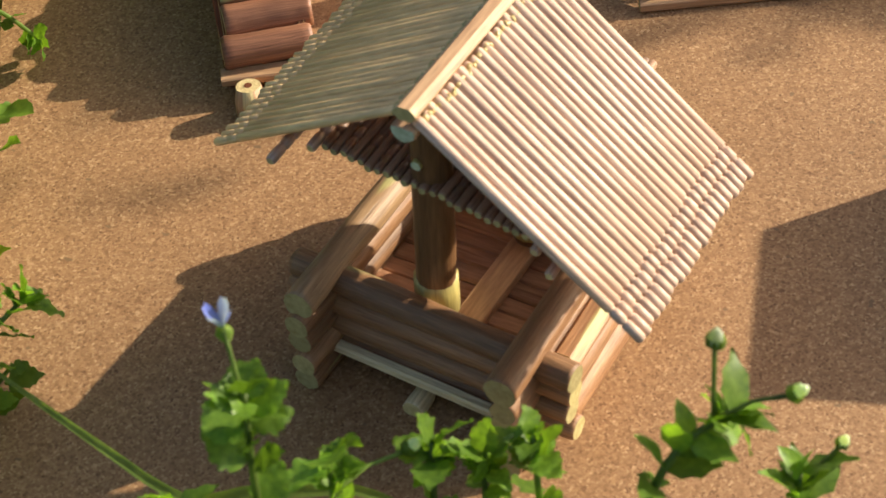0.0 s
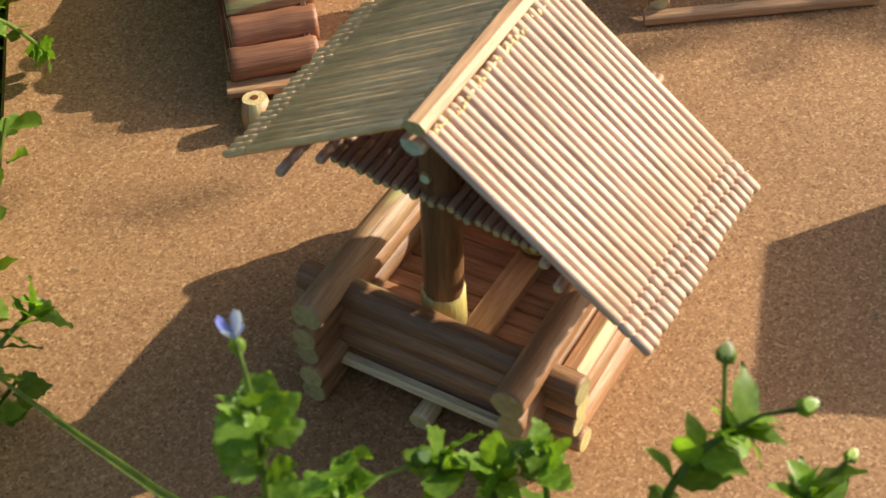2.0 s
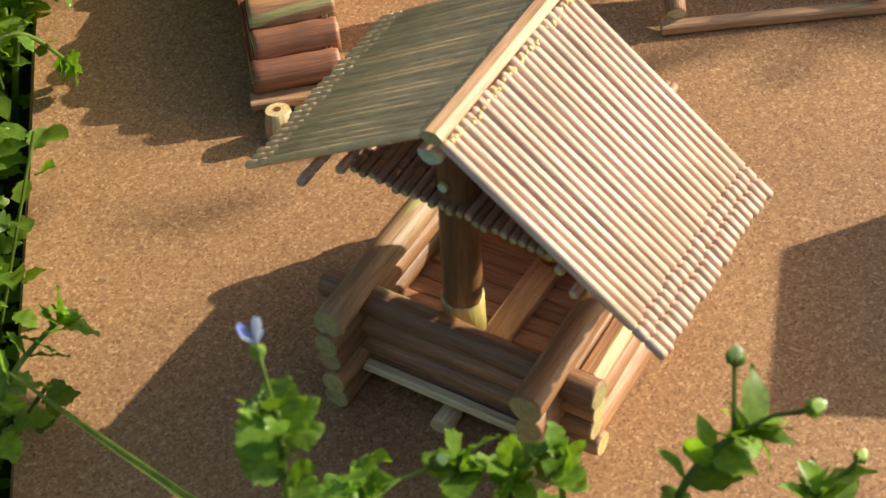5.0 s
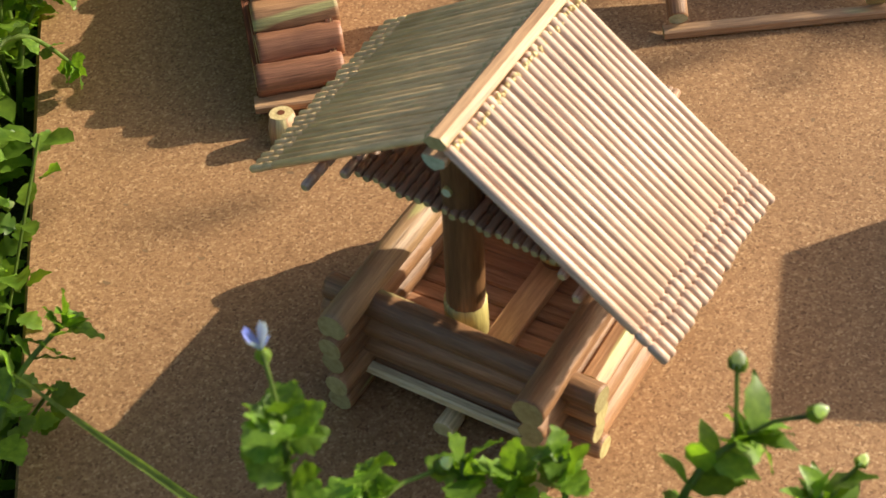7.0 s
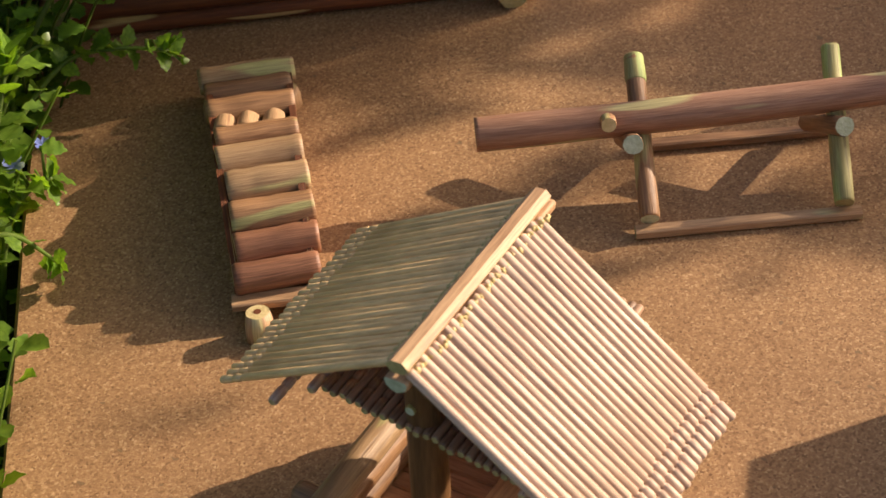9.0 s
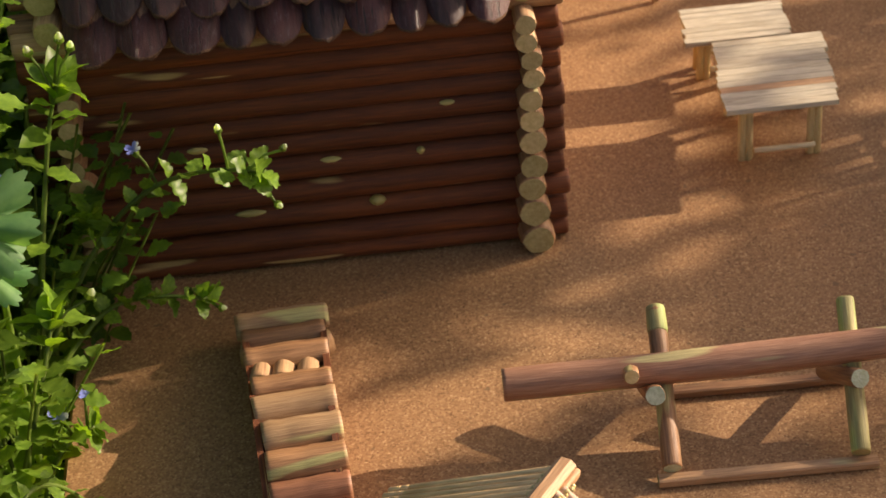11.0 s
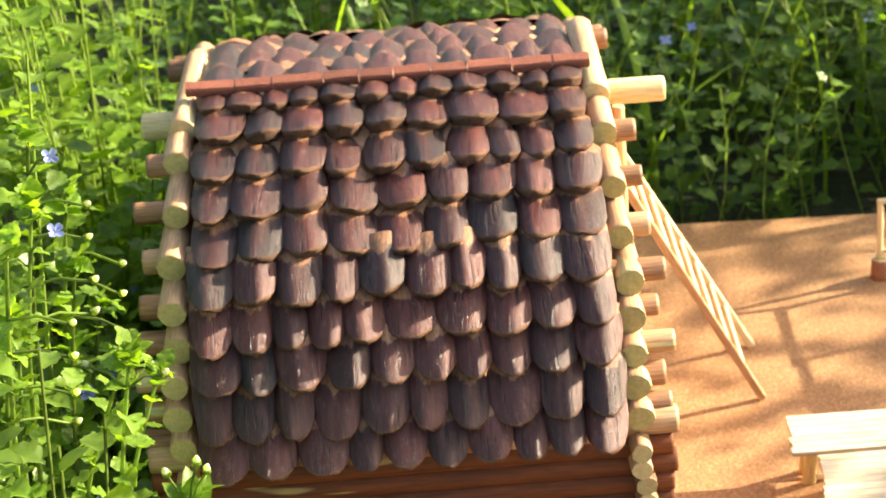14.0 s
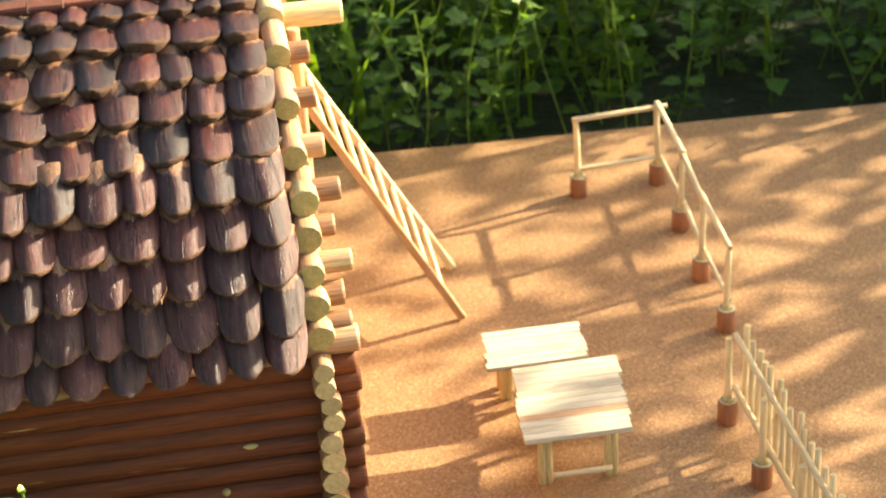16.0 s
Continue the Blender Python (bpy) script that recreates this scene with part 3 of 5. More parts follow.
def cabin():
    t = thing("log_cabin", (0, 0, 0), 0, "small log cabin with a bowed roof of dark shingles", "cabin")
    rnd = random.Random(11)
    gaps = [(b - a) / 2 for a, b in zip(DISC, DISC[1:])]
    for x, sgn in ((-0.1366, -1), (-0.0003, 1)):
        for k, z in enumerate(DISC):
            r = min(gaps[max(k - 1, 0)], gaps[min(k, 9)]) * 0.5 + max(gaps[max(k - 1, 0)], gaps[min(k, 9)]) * 0.52
            if k == 0:
                r = 0.0052
            one_log("side_log", (x + rnd.uniform(-0.0012, 0.0012), rnd.uniform(-0.0012, 0.0012), z), (x, DEEP + 0.002, z), r, [PEEL if k > 8 else LOG, ENDP if k > 3 else END], t, 400 + k + 20 * sgn, rings=6, wob=0.06)
    fronts = [0.0034] + [(a + b) / 2 for a, b in zip(DISC, DISC[1:])] + [0.0865]
    for k, z in enumerate(fronts):
        r = 0.0034 if k == 0 else 0.0041 if k < 11 else 0.0044
        one_log("wall_log", (-0.1480 + rnd.uniform(-0.001, 0.001), 0.0095, z), (0.0102 + rnd.uniform(-0.0012, 0.0012) + (0.0022 if k == 11 else 0), 0.0095, z + 0.0002), r,
                [BARK if k < 11 else PEEL, END if k < 11 else ENDP], t, 450 + k, rings=9, wob=0.05, bend=0.0004)
        one_log("wall_log", (-0.1480, DEEP - 0.0095, z), (0.0105, DEEP - 0.0095, z), r, [BARK, END], t, 470 + k, rings=4)
    # stepped gables, with cross logs between
    for i in range(1, 9):
        y, z = (ROOF[i] if i < 8 else (0.084, 0.1488))
        for x in (-0.1380, -0.0006):
            one_log("gable_log", (x + rnd.uniform(-0.0008, 0.0008), y - 0.0005, z + (0.0012 if x < -0.1 else 0)), (x, DEEP - y, z + (0.0012 if x < -0.1 else 0)), 0.0043 + rnd.uniform(-0.0003, 0.0004), [PEEL, DISCEND], t, 500 + i * 3 + (x > -0.1), rings=5, wob=0.06)
    for i in range(1, 9):
        y, z = (ROOF[i][0] + 0.0085, ROOF[i][1] + 0.0030)
        for back in (False, True):
            yy = DEEP - y if back else y
            one_log("cross_log", (-0.1480 - rnd.uniform(0, 0.004), yy, z - 0.0035), (0.0080 + rnd.uniform(0, 0.0045), yy, z - 0.0035), 0.0036 + rnd.uniform(0, 0.0006), [LOG if i % 3 else PEEL, ENDP], t, 540 + i * 2 + back, rings=5)
    # pale scars where side shoots were cut from the front logs
    for k, (x, z, ln, r) in enumerate(((-0.0616, 0.0404, 0.0085, 0.0012), (-0.0487, 0.0190, 0.0052, 0.0019), (-0.0880, 0.0194, 0.0100, 0.0012), (-0.0341, 0.0402, 0.0030, 0.0014), (-0.0250, 0.0560, 0.0060, 0.0011), (-0.1010, 0.0480, 0.0070, 0.0011))):
        near = min(fronts, key=lambda f: abs(f + 0.0012 - z))
        mark = Shape()
        mark.tube([(x + ln * f, 0.0067, near + 0.0023) for f in (-0.5, -0.36, -0.1, 0.15, 0.38, 0.5)], [r * f for f in (0.15, 0.65, 1.0, 0.95, 0.6, 0.15)], 8, True, 0.05, k)
        part("scar", mark, [SCRAPED, SCRAPED], t, "pale yellow bark scar")
    one_log("ridge_pole", (-0.1545, 0.1292, 0.1440), (0.0248, 0.1292, 0.1438), 0.0046, [POLE, ENDP], t, 571, "peeled yellow ridge pole")
    one_log("gable_top", (-0.1375, 0.100, 0.1540), (-0.1375, 0.166, 0.1520), 0.0044, [PEEL, ENDP], t, 572)
    one_log("gable_top", (-0.0010, 0.106, 0.1530), (-0.0010, 0.162, 0.1560), 0.0046, [PEEL, ENDP], t, 573)
    one_log("batten", (0.0060, 0.098, 0.082), (0.0060, 0.103, 0.150), 0.0022, [PEEL, ENDP], t, 574)
    return t


CABIN = cabin()


def roof_at(s):
    """Place, direction up the slope and normal at s metres along the front slope from the eave; past the ridge it runs down the back."""
    pts = [Vector((y, z)) for y, z in ROOF]
    pts += [Vector((2 * 0.1295 - p.x, p.y)) for p in pts[-2::-1]]
    acc = 0.0
    for a, b in zip(pts, pts[1:]):
        ln = (b - a).length
        if s <= acc + ln or b is pts[-1]:
            d = (b - a) / ln
            p = a + d * (s - acc)
            return p, d, Vector((-d.y, d.x))
        acc += ln


def roof():
    s = Shape()
    n = 40
    total = 0.155 * 2
    for lift in (0.0026, 0.0010):
        for x in (-0.1315, -0.0085):
            for k in range(n + 1):
                p, d, q = roof_at(0.003 + (total - 0.006) * k / n)
                s.v.append(Vector((x, p.x + q.x * lift, p.y + q.y * lift)))
    w = n + 1
    for k in range(n):
        s.face((k, k + 1, w + k + 1, w + k), [(0, 0)] * 4)
        s.face((2 * w + k, 3 * w + k, 3 * w + k + 1, 2 * w + k + 1), [(0, 0)] * 4)
        s.face((k, 2 * w + k, 2 * w + k + 1, k + 1), [(0, 0)] * 4)
        s.face((w + k, w + k + 1, 3 * w + k + 1, 3 * w + k), [(0, 0)] * 4)
    s.face((0, w, 3 * w, 2 * w), [(0, 0)] * 4)
    s.face((n, 2 * w + n, 3 * w + n, w + n), [(0, 0)] * 4)
    return part("roof", s, [FIBRE, FIBRE], CABIN, "bowed roof deck hung with overlapping dark scales")


def scale_mesh(seed, blunt, skin):
    """A woody cone scale, one unit wide and long: keeled in facets, blunt and bristly below, torn above."""
    rnd = random.Random(seed)
    s = Shape()
    us = (-1, -0.92, -0.76, -0.55, -0.33, -0.12, 0.08, 0.28, 0.50, 0.72, 0.91, 1)
    vs = (0, 0.03, 0.14, 0.32, 0.50, 0.64, 0.76, 0.88, 1.0)
    nx, ny = len(us) - 1, len(vs) - 1
    lean, keel, drop = rnd.uniform(-0.35, 0.35), rnd.uniform(0.05, 0.14), rnd.uniform(0.38, 0.52)
    facet, side = rnd.uniform(0.35, 0.6), rnd.choice((-1, 1))
    jag = [rnd.uniform(-0.013, 0.013) for _ in us]
    tear = [rnd.uniform(-0.05, 0.03) for _ in us]
    for j, v in enumerate(vs):
        for i, u in enumerate(us):
            half = 0.5 * (0.92 + 0.08 * min(1, v * 3))
            low = (1 - (max(0, 1 - abs(u * 0.98) ** blunt)) ** 0.5) * drop + jag[i]
            y = low + (1 - low) * v + (tear[i] if 4 < j < 8 else 0)
            mid = u - lean * (1 - abs(u))
            z = 0.26 * (1 - abs(mid) ** 3.6) + keel * max(0, 1 - abs(mid) * 1.5)
            z -= 0.10 * max(0, side * mid - facet)
            z += 0.035 * noise.noise((u * 2.5 + seed, v * 2.4, seed)) + 0.10 * (1 - v)
            if v > 0.8:
                z -= (v - 0.8) * 0.6
            s.v.append(Vector((u * half, y, z)))
    w = nx + 1
    for j in range(ny):
        for i in range(nx):
            a = j * w + i
            torn = (j == 0 and abs(us[i] + us[i + 1]) < 1.5)
            s.face((a, a + 1, a + w + 1, a + w), [(0, 0)] * 4, 1 if torn else 0)
    # the torn lower rim, turned under
    base = len(s.v)
    for i in range(w):
        p = s.v[i]
        s.v.append(Vector((p.x * 0.97, p.y + rnd.uniform(-0.025, 0.012), p.z - 0.09)))
    for i in range(w):
        p = s.v[i]
        s.v.append(Vector((p.x * 0.90, p.y + 0.08, p.z - 0.50)))
    for i in range(nx):
        for a in (base, base + w):
            top = i if a == base else base + i
            s.face((top + 1, top, a + i, a + i + 1), [(0, 0)] * 4, 1)
    for edge in (0, nx):
        ids = [j * w + edge for j in range(ny + 1)]
        b2 = len(s.v)
        for k in ids:
            p = s.v[k]
            s.v.append(Vector((p.x * 0.97, p.y, p.z - 0.40)))
        for k in range(ny):
            f = (ids[k], ids[k + 1], b2 + k + 1, b2 + k)
            s.face(f if edge == 0 else f[::-1], [(0, 0)] * 4, 0)
    return s.mesh("shingle", [skin, RIM])


def shingles(deck):
    rnd = random.Random(23)
    dark = [scale_mesh(k, 1.75 + 0.2 * (k % 4), SHINGLE) for k in range(10)]
    red = [scale_mesh(k + 20, 1.75 + 0.2 * (k % 4), REDSCALE) for k in range(8)]
    rows = [-0.0012, 0.0104, 0.0238, 0.0352, 0.0478, 0.0618, 0.0776, 0.0936, 0.1138, 0.1325]
    for r, s0 in enumerate(rows):
        nxt = rows[r + 1] if r + 1 < len(rows) else 0.1460
        count = (10, 10, 10, 10, 10, 9, 9, 10, 9, 12)[r]
        reddish = (1.0, 0.95, 0.85, 0.7, 0.4, 0.2, 0.12, 0.1, 0.12, 0.6)[r]
        widths = [rnd.uniform(0.80, 1.20) for _ in range(count)]
        scale = 0.1275 / sum(widths)
        x = -0.1325
        for wd in widths:
            wd *= scale
            s1 = s0 + rnd.uniform(-0.0009, 0.0009)
            p, d, q = roof_at(max(s1, 0.0002))
            p2, d2, _ = roof_at(nxt)
            p = p + d * min(s1, 0)
            ln = (nxt - s0) + (0.0086 if r < 6 else 0.0090) if r < 9 else 0.0180
            d = (d * 0.5 + d2 * 0.5).normalized()
            q = Vector((-d.y, d.x))
            lift, tip = (0.0066, 0.29) if r < 4 else (0.0062, 0.22) if r < 6 else (0.0058, 0.165)
            up = Vector((0, d.x, d.y)) * math.cos(tip) - Vector((0, q.x, q.y)) * math.sin(tip)
            nor = Vector((1, 0, 0)).cross(up)
            m = Matrix((Vector((1, 0, 0)), up, nor)).transposed().to_4x4()
            m = Matrix.Translation((x + wd / 2, p.x + q.x * lift, p.y + q.y * lift)) @ m @ pose(0, 0, 0, rnd.uniform(-2, 2), rnd.uniform(-4, 4), rnd.uniform(-3, 3))
            low = 0.72 if x < -0.130 else 1.0
            m = m @ Matrix.Diagonal((wd * 1.12, ln + 0.0015 + rnd.uniform(-0.0012, 0.0006), (0.0098 if r < 9 else 0.0080) * low * rnd.uniform(0.85, 1.15), 1))
            part("shingle", red[rnd.randrange(8)] if rnd.random() < reddish else dark[rnd.randrange(10)], None, deck, m=m)
            x += wd
    # the far slope, of which the upper rows show over the ridge
    total = 0.0
    for a, b in zip(ROOF, ROOF[1:]):
        total += (Vector(b) - Vector(a)).length
    for r in range(9):
        s0 = 0.014 + r * 0.0165
        widths = [rnd.uniform(0.8, 1.2) for _ in range(10 + r % 2)]
        scale = 0.1275 / sum(widths)
        x = -0.1325
        for wd in widths:
            wd *= scale
            p, d, q = roof_at(total + s0 + rnd.uniform(-0.0015, 0.0015))
            d = -d
            up = Vector((0, d.x, d.y)) * math.cos(0.10) - Vector((0, q.x, q.y)) * math.sin(0.10)
            side = Vector((-1, 0, 0))
            m = Matrix((side, up, side.cross(up))).transposed().to_4x4()
            m = Matrix.Translation((x + wd / 2, p.x + q.x * 0.0028, p.y + q.y * 0.0028)) @ m @ pose(0, 0, 0, rnd.uniform(-3, 3), rnd.uniform(-6, 6), rnd.uniform(-4, 4))
            m = m @ Matrix.Diagonal((wd * 1.12, 0.0215, 0.0066 * rnd.uniform(0.85, 1.15), 1))
            part("shingle", red[rnd.randrange(8)] if rnd.random() < 0.35 else dark[rnd.randrange(10)], None, deck, m=m)
            x += wd
    # ridge strips
    x, k = -0.1370, 0
    while x < -0.004:
        ln = min(rnd.uniform(0.0115, 0.0175), 0.0005 - x)
        one_bar("ridge_strip", (x + 0.0003, 0.1180, 0.1612 + rnd.uniform(-0.0004, 0.0004)), (x + ln - 0.0002, 0.1180, 0.1612 + rnd.uniform(-0.0004, 0.0004)), 0.0050, 0.0036, [RIDGE, RIDGE], deck, 600 + k, up=(0, -0.35, 1))
        x, k = x + ln, k + 1


shingles(roof())


# ---- ladder ----
def ladder():
    t = thing("ladder", (0.0650, 0.1720, 0), 0, "toothpick ladder leaning on the cabin's side", "ladder")
    o = Vector((0.0650, 0.1720, 0))
    f0, f1 = Vector((0.0642, 0.1535, 0.0008)), Vector((0.0108, 0.1500, 0.1010))
    b0, b1 = Vector((0.0668, 0.1935, 0.0008)), Vector((0.0110, 0.1880, 0.1020))
    for k, (a, c) in enumerate(((f0, f1), (b0, b1))):
        one_bar("rail", a - o, c - o, 0.0026, 0.0032, [PEEL if k == 0 else PALE, ENDP], t, 700 + k, up=(1, 0, 0.5))
    for k in range(8):
        f = 0.14 + k * 0.105
        one_log("rung", f0.lerp(f1, f) - o, b0.lerp(b1, f + 0.06) - o, 0.0011, [PALE, ENDP], t, 710 + k, seg=7, rings=2)
    return t


ladder()


# ---- tables ----
def table(name, x0, x1, y0, y1, z, label, seed, skew):
    cx, cy = (x0 + x1) / 2, (y0 + y1) / 2
    t = thing(name, (cx, cy, 0), 0, label, "table", "little tables")
    w, d = x1 - x0, y1 - y0
    rnd = random.Random(seed)
    n = round(d / 0.0036)
    for k in range(n):
        y = -d / 2 + (k + 0.5) * d / n
        one_bar("slat", (-w / 2 + skew * y + rnd.uniform(-0.0010, 0.0008), y, z - 0.0009 + rnd.uniform(-0.0001, 0.0001)), (w / 2 + skew * y + rnd.uniform(-0.0007, 0.0007), y + rnd.uniform(-0.0002, 0.0002), z - 0.0009), d / n * 1.0, 0.0018, [PEEL if k == 3 and n > 8 else TOP, ENDP], t, seed + k, chamfer=0.10)
    for sx in (-1, 1):
        one_bar("bearer", (sx * (w / 2 - 0.0068) - skew * d / 2, -d / 2 + 0.003, z - 0.0030), (sx * (w / 2 - 0.0068) + skew * d / 2, d / 2 - 0.003, z - 0.0030), 0.0030, 0.0022, [POLE, ENDP], t, seed + 30 + sx)
        for sy in (-1, 1):
            for off in (-0.0011, 0.0011):
                one_log("leg", (sx * (w / 2 - 0.0072) + off + skew * sy * d * 0.1, sy * (d / 2 - 0.0082) + 0.003, 0), (sx * (w / 2 - 0.0072) + off + skew * sy * d * 0.3, sy * (d / 2 - 0.0072), z - 0.0020), 0.0014, [POLE, ENDP], t, seed + 40 + sx * 3 + sy + int(off * 900), seg=8, rings=2)
    for sy in (-1, 1):
        one_log("stretcher", (-w / 2 + 0.0085, sy * (d / 2 - 0.0062), 0.0062), (w / 2 - 0.0085, sy * (d / 2 - 0.0062), 0.0062), 0.0010, [PALE, ENDP], t, seed + 60 + sy, seg=7, rings=2)
    return t


table("picnic_table", 0.0668, 0.1039, 0.0292, 0.0738, 0.026, "slatted table of pale split sticks with paired legs", 800, 0.11)
table("picnic_table", 0.0631, 0.0996, 0.0835, 0.1075, 0.021, "smaller slatted table of bleached sticks close behind another", 860, 0.06)


# ---- fences ----
def fence_post(t, x, y, h, seed, lean=(0, 0)):
    plug = one_log("plug", (x, y, 0), (x, y, 0.0095), 0.0037, [PLUG, GREENEND], t, seed, rings=2, wob=0.02)
    post = one_log("post", (x, y, 0.0090), (x + lean[0], y + lean[1], h), 0.0013, [PALE, ENDP], t, seed + 1, seg=8, rings=3)
    s = Shape()
    s.tube([(x, y, 0.0092), (x, y, 0.0106), (x, y, 0.0116)], [0.0026, 0.0019, 0.0012], 8, True, 0.15, seed)
    part("glue_bead", s, [GLUE, GLUE], plug)
    return post


def open_fence():
    t = thing("rail_fence", (0.165, 0.200, 0), 0, "open rail fence of pale sticks in bark plugs", "fence")
    o = (0.165, 0.200)
    posts = [(0.1306, 0.2430), (0.1665, 0.2458), (0.1650, 0.2025), (0.1620, 0.1606), (0.1606, 0.1212)]
    tops = []
    for k, (x, y) in enumerate(posts):
        fence_post(t, x - o[0], y - o[1], 0.0355, 900 + 5 * k, (-0.0006 if k < 2 else 0.0005, 0))
        tops.append(Vector((x - o[0], y - o[1], 0)))
    for k, (a, c) in enumerate(zip(tops, tops[1:])):
        d = (c - a).normalized()
        lift = Vector((0, 0, 0.0364 + 0.0011 * (k % 2)))
        one_log("top_rail", a - d * 0.002 + lift, c + d * 0.004 + lift, 0.0012, [PALE, ENDP], t, 930 + k, seg=8, rings=3)
        low = Vector((0.0012, 0, 0.0128))
        one_log("low_rail", a + low, c + low, 0.0010, [PALE, ENDP], t, 940 + k, seg=8, rings=3)
    return t


def picket_fence():
    t = thing("picket_fence", (0.1440, 0.020, 0), 0, "picket fence of upright pale sticks on two rails", "fence")
    ys = [0.0610, 0.0220, -0.0170, -0.0560]
    for k, y in enumerate(ys):
        fence_post(t, 0.0004 * k - 0.0004 * 1.5, y - 0.020, 0.0350, 960 + 5 * k)
    for k, z in enumerate((0.0345, 0.0130)):
        one_log("rail", (0.0022, 0.0425, z + 0.0005), (0.0030, -0.080, z), 0.0012, [PALE, ENDP], t, 985 + k, seg=8, rings=6)
    rnd = random.Random(9)
    for k in range(17):
        y = 0.0400 - k * 0.0070
        one_log("picket", (0.0050, y + rnd.uniform(-0.001, 0.001), 0.0065), (0.0056 + rnd.uniform(-0.001, 0.001), y + rnd.uniform(-0.001, 0.001), 0.0390 + rnd.uniform(-0.0018, 0.002)), 0.0011, [PALE, ENDP], t, 1000 + k, seg=7, rings=2)
    return t


open_fence()
picket_fence()


def corner_post():
    t = thing("fence_stake", (0.1095, -0.0530, 0), 0, "single pale stake in a bark plug with a rail", "stake")
    fence_post(t, 0, 0, 0.0375, 1040, (0.001, 0))
    one_log("rail", (0.0, 0.0, 0.0130), (0.030, 0.001, 0.0140), 0.0011, [PALE, ENDP], t, 1045, seg=8, rings=3)
    one_log("rail", (-0.001, 0.0, 0.0360), (0.030, 0.001, 0.0365), 0.0011, [PALE, ENDP], t, 1046, seg=8, rings=3)
    return t


corner_post()


# a plain block off to the side; its straight-edged shade falls beside the shelter
def block():
    t = thing("wooden_block", (0.1375, -0.195, 0), 0, "plain wooden block standing on the board", "block")
    s = Shape()
    s.bar((-0.0185, 0.0, 0.0225), (0.0385, 0.0, 0.0225), 0.0465, 0.045, seed=1050, chamfer=0.02)
    part("block", s, [LOG, END], t, smooth=False)
    t.matrix_basis = pose(0.1375, -0.195, 0, 0, 0, -14)
    return t


block()


# ---- plants ----
def leaf_points(kind, rnd):
    """Outline half-widths along a leaf of unit length, as (along, half width)."""
    if kind == "toothed":
        base = [(0.0, 0.03), (0.10, 0.05), (0.16, 0.22), (0.24, 0.36), (0.31, 0.38), (0.35, 0.31), (0.42, 0.42), (0.50, 0.43), (0.54, 0.34), (0.62, 0.37), (0.69, 0.34), (0.73, 0.25), (0.81, 0.24), (0.87, 0.13), (0.95, 0.10), (1.0, 0.0)]
    elif kind == "oval":
        base = [(0.0, 0.04), (0.12, 0.17), (0.28, 0.27), (0.45, 0.30), (0.62, 0.26), (0.80, 0.15), (1.0, 0.0)]
    else:
        base = [(0.0, 0.05), (0.2, 0.36), (0.34, 0.30), (0.5, 0.42), (0.64, 0.28), (0.8, 0.24), (1.0, 0.0)]
    return [(a, w * rnd.uniform(0.92, 1.08)) for a, w in base]


def leaf_geometry(kind, seed):
    """Vertices and faces of one leaf along +y, facing +z, folded at the rib and curled."""
    rnd = random.Random(seed)
    out, fold, curl = leaf_points(kind, rnd), rnd.uniform(0.10, 0.45), rnd.uniform(-0.1, 0.35)
    v, f = [], []
    for a, w in out:
        z = -curl * a * a
        wave = 0.04 * math.sin(a * 17 + seed)
        v += [(-w, a, z + fold * w + wave), (0.0, a, z), (w, a, z + fold * w - wave)]
    for k in range(len(out) - 1):
        b = 3 * k
        f += [(b, b + 1, b + 4, b + 3), (b + 1, b + 2, b + 5, b + 4)]
    return v, f


def leaf_mesh(kind, seed, mat):
    v, f = leaf_geometry(kind, seed)
    me = bpy.data.meshes.new("leaf")
    me.from_pydata(v, [], f)
    me.materials.append(mat)
    me.polygons.foreach_set("use_smooth", [True] * len(f))
    return me


LEAVES = {k: [leaf_mesh(k, 10 + i, LEAF) for i in range(4)] for k in ("toothed", "oval")}


def turn_to(y, z):
    """A rotation that brings +y to the direction y and +z near z."""
    y = Vector(y).normalized()
    x = y.cross(Vector(z))
    x = x.normalized() if x.length > 1e-4 else Vector((1, 0, 0))
    return Matrix((x, y, x.cross(y))).transposed().to_4x4()


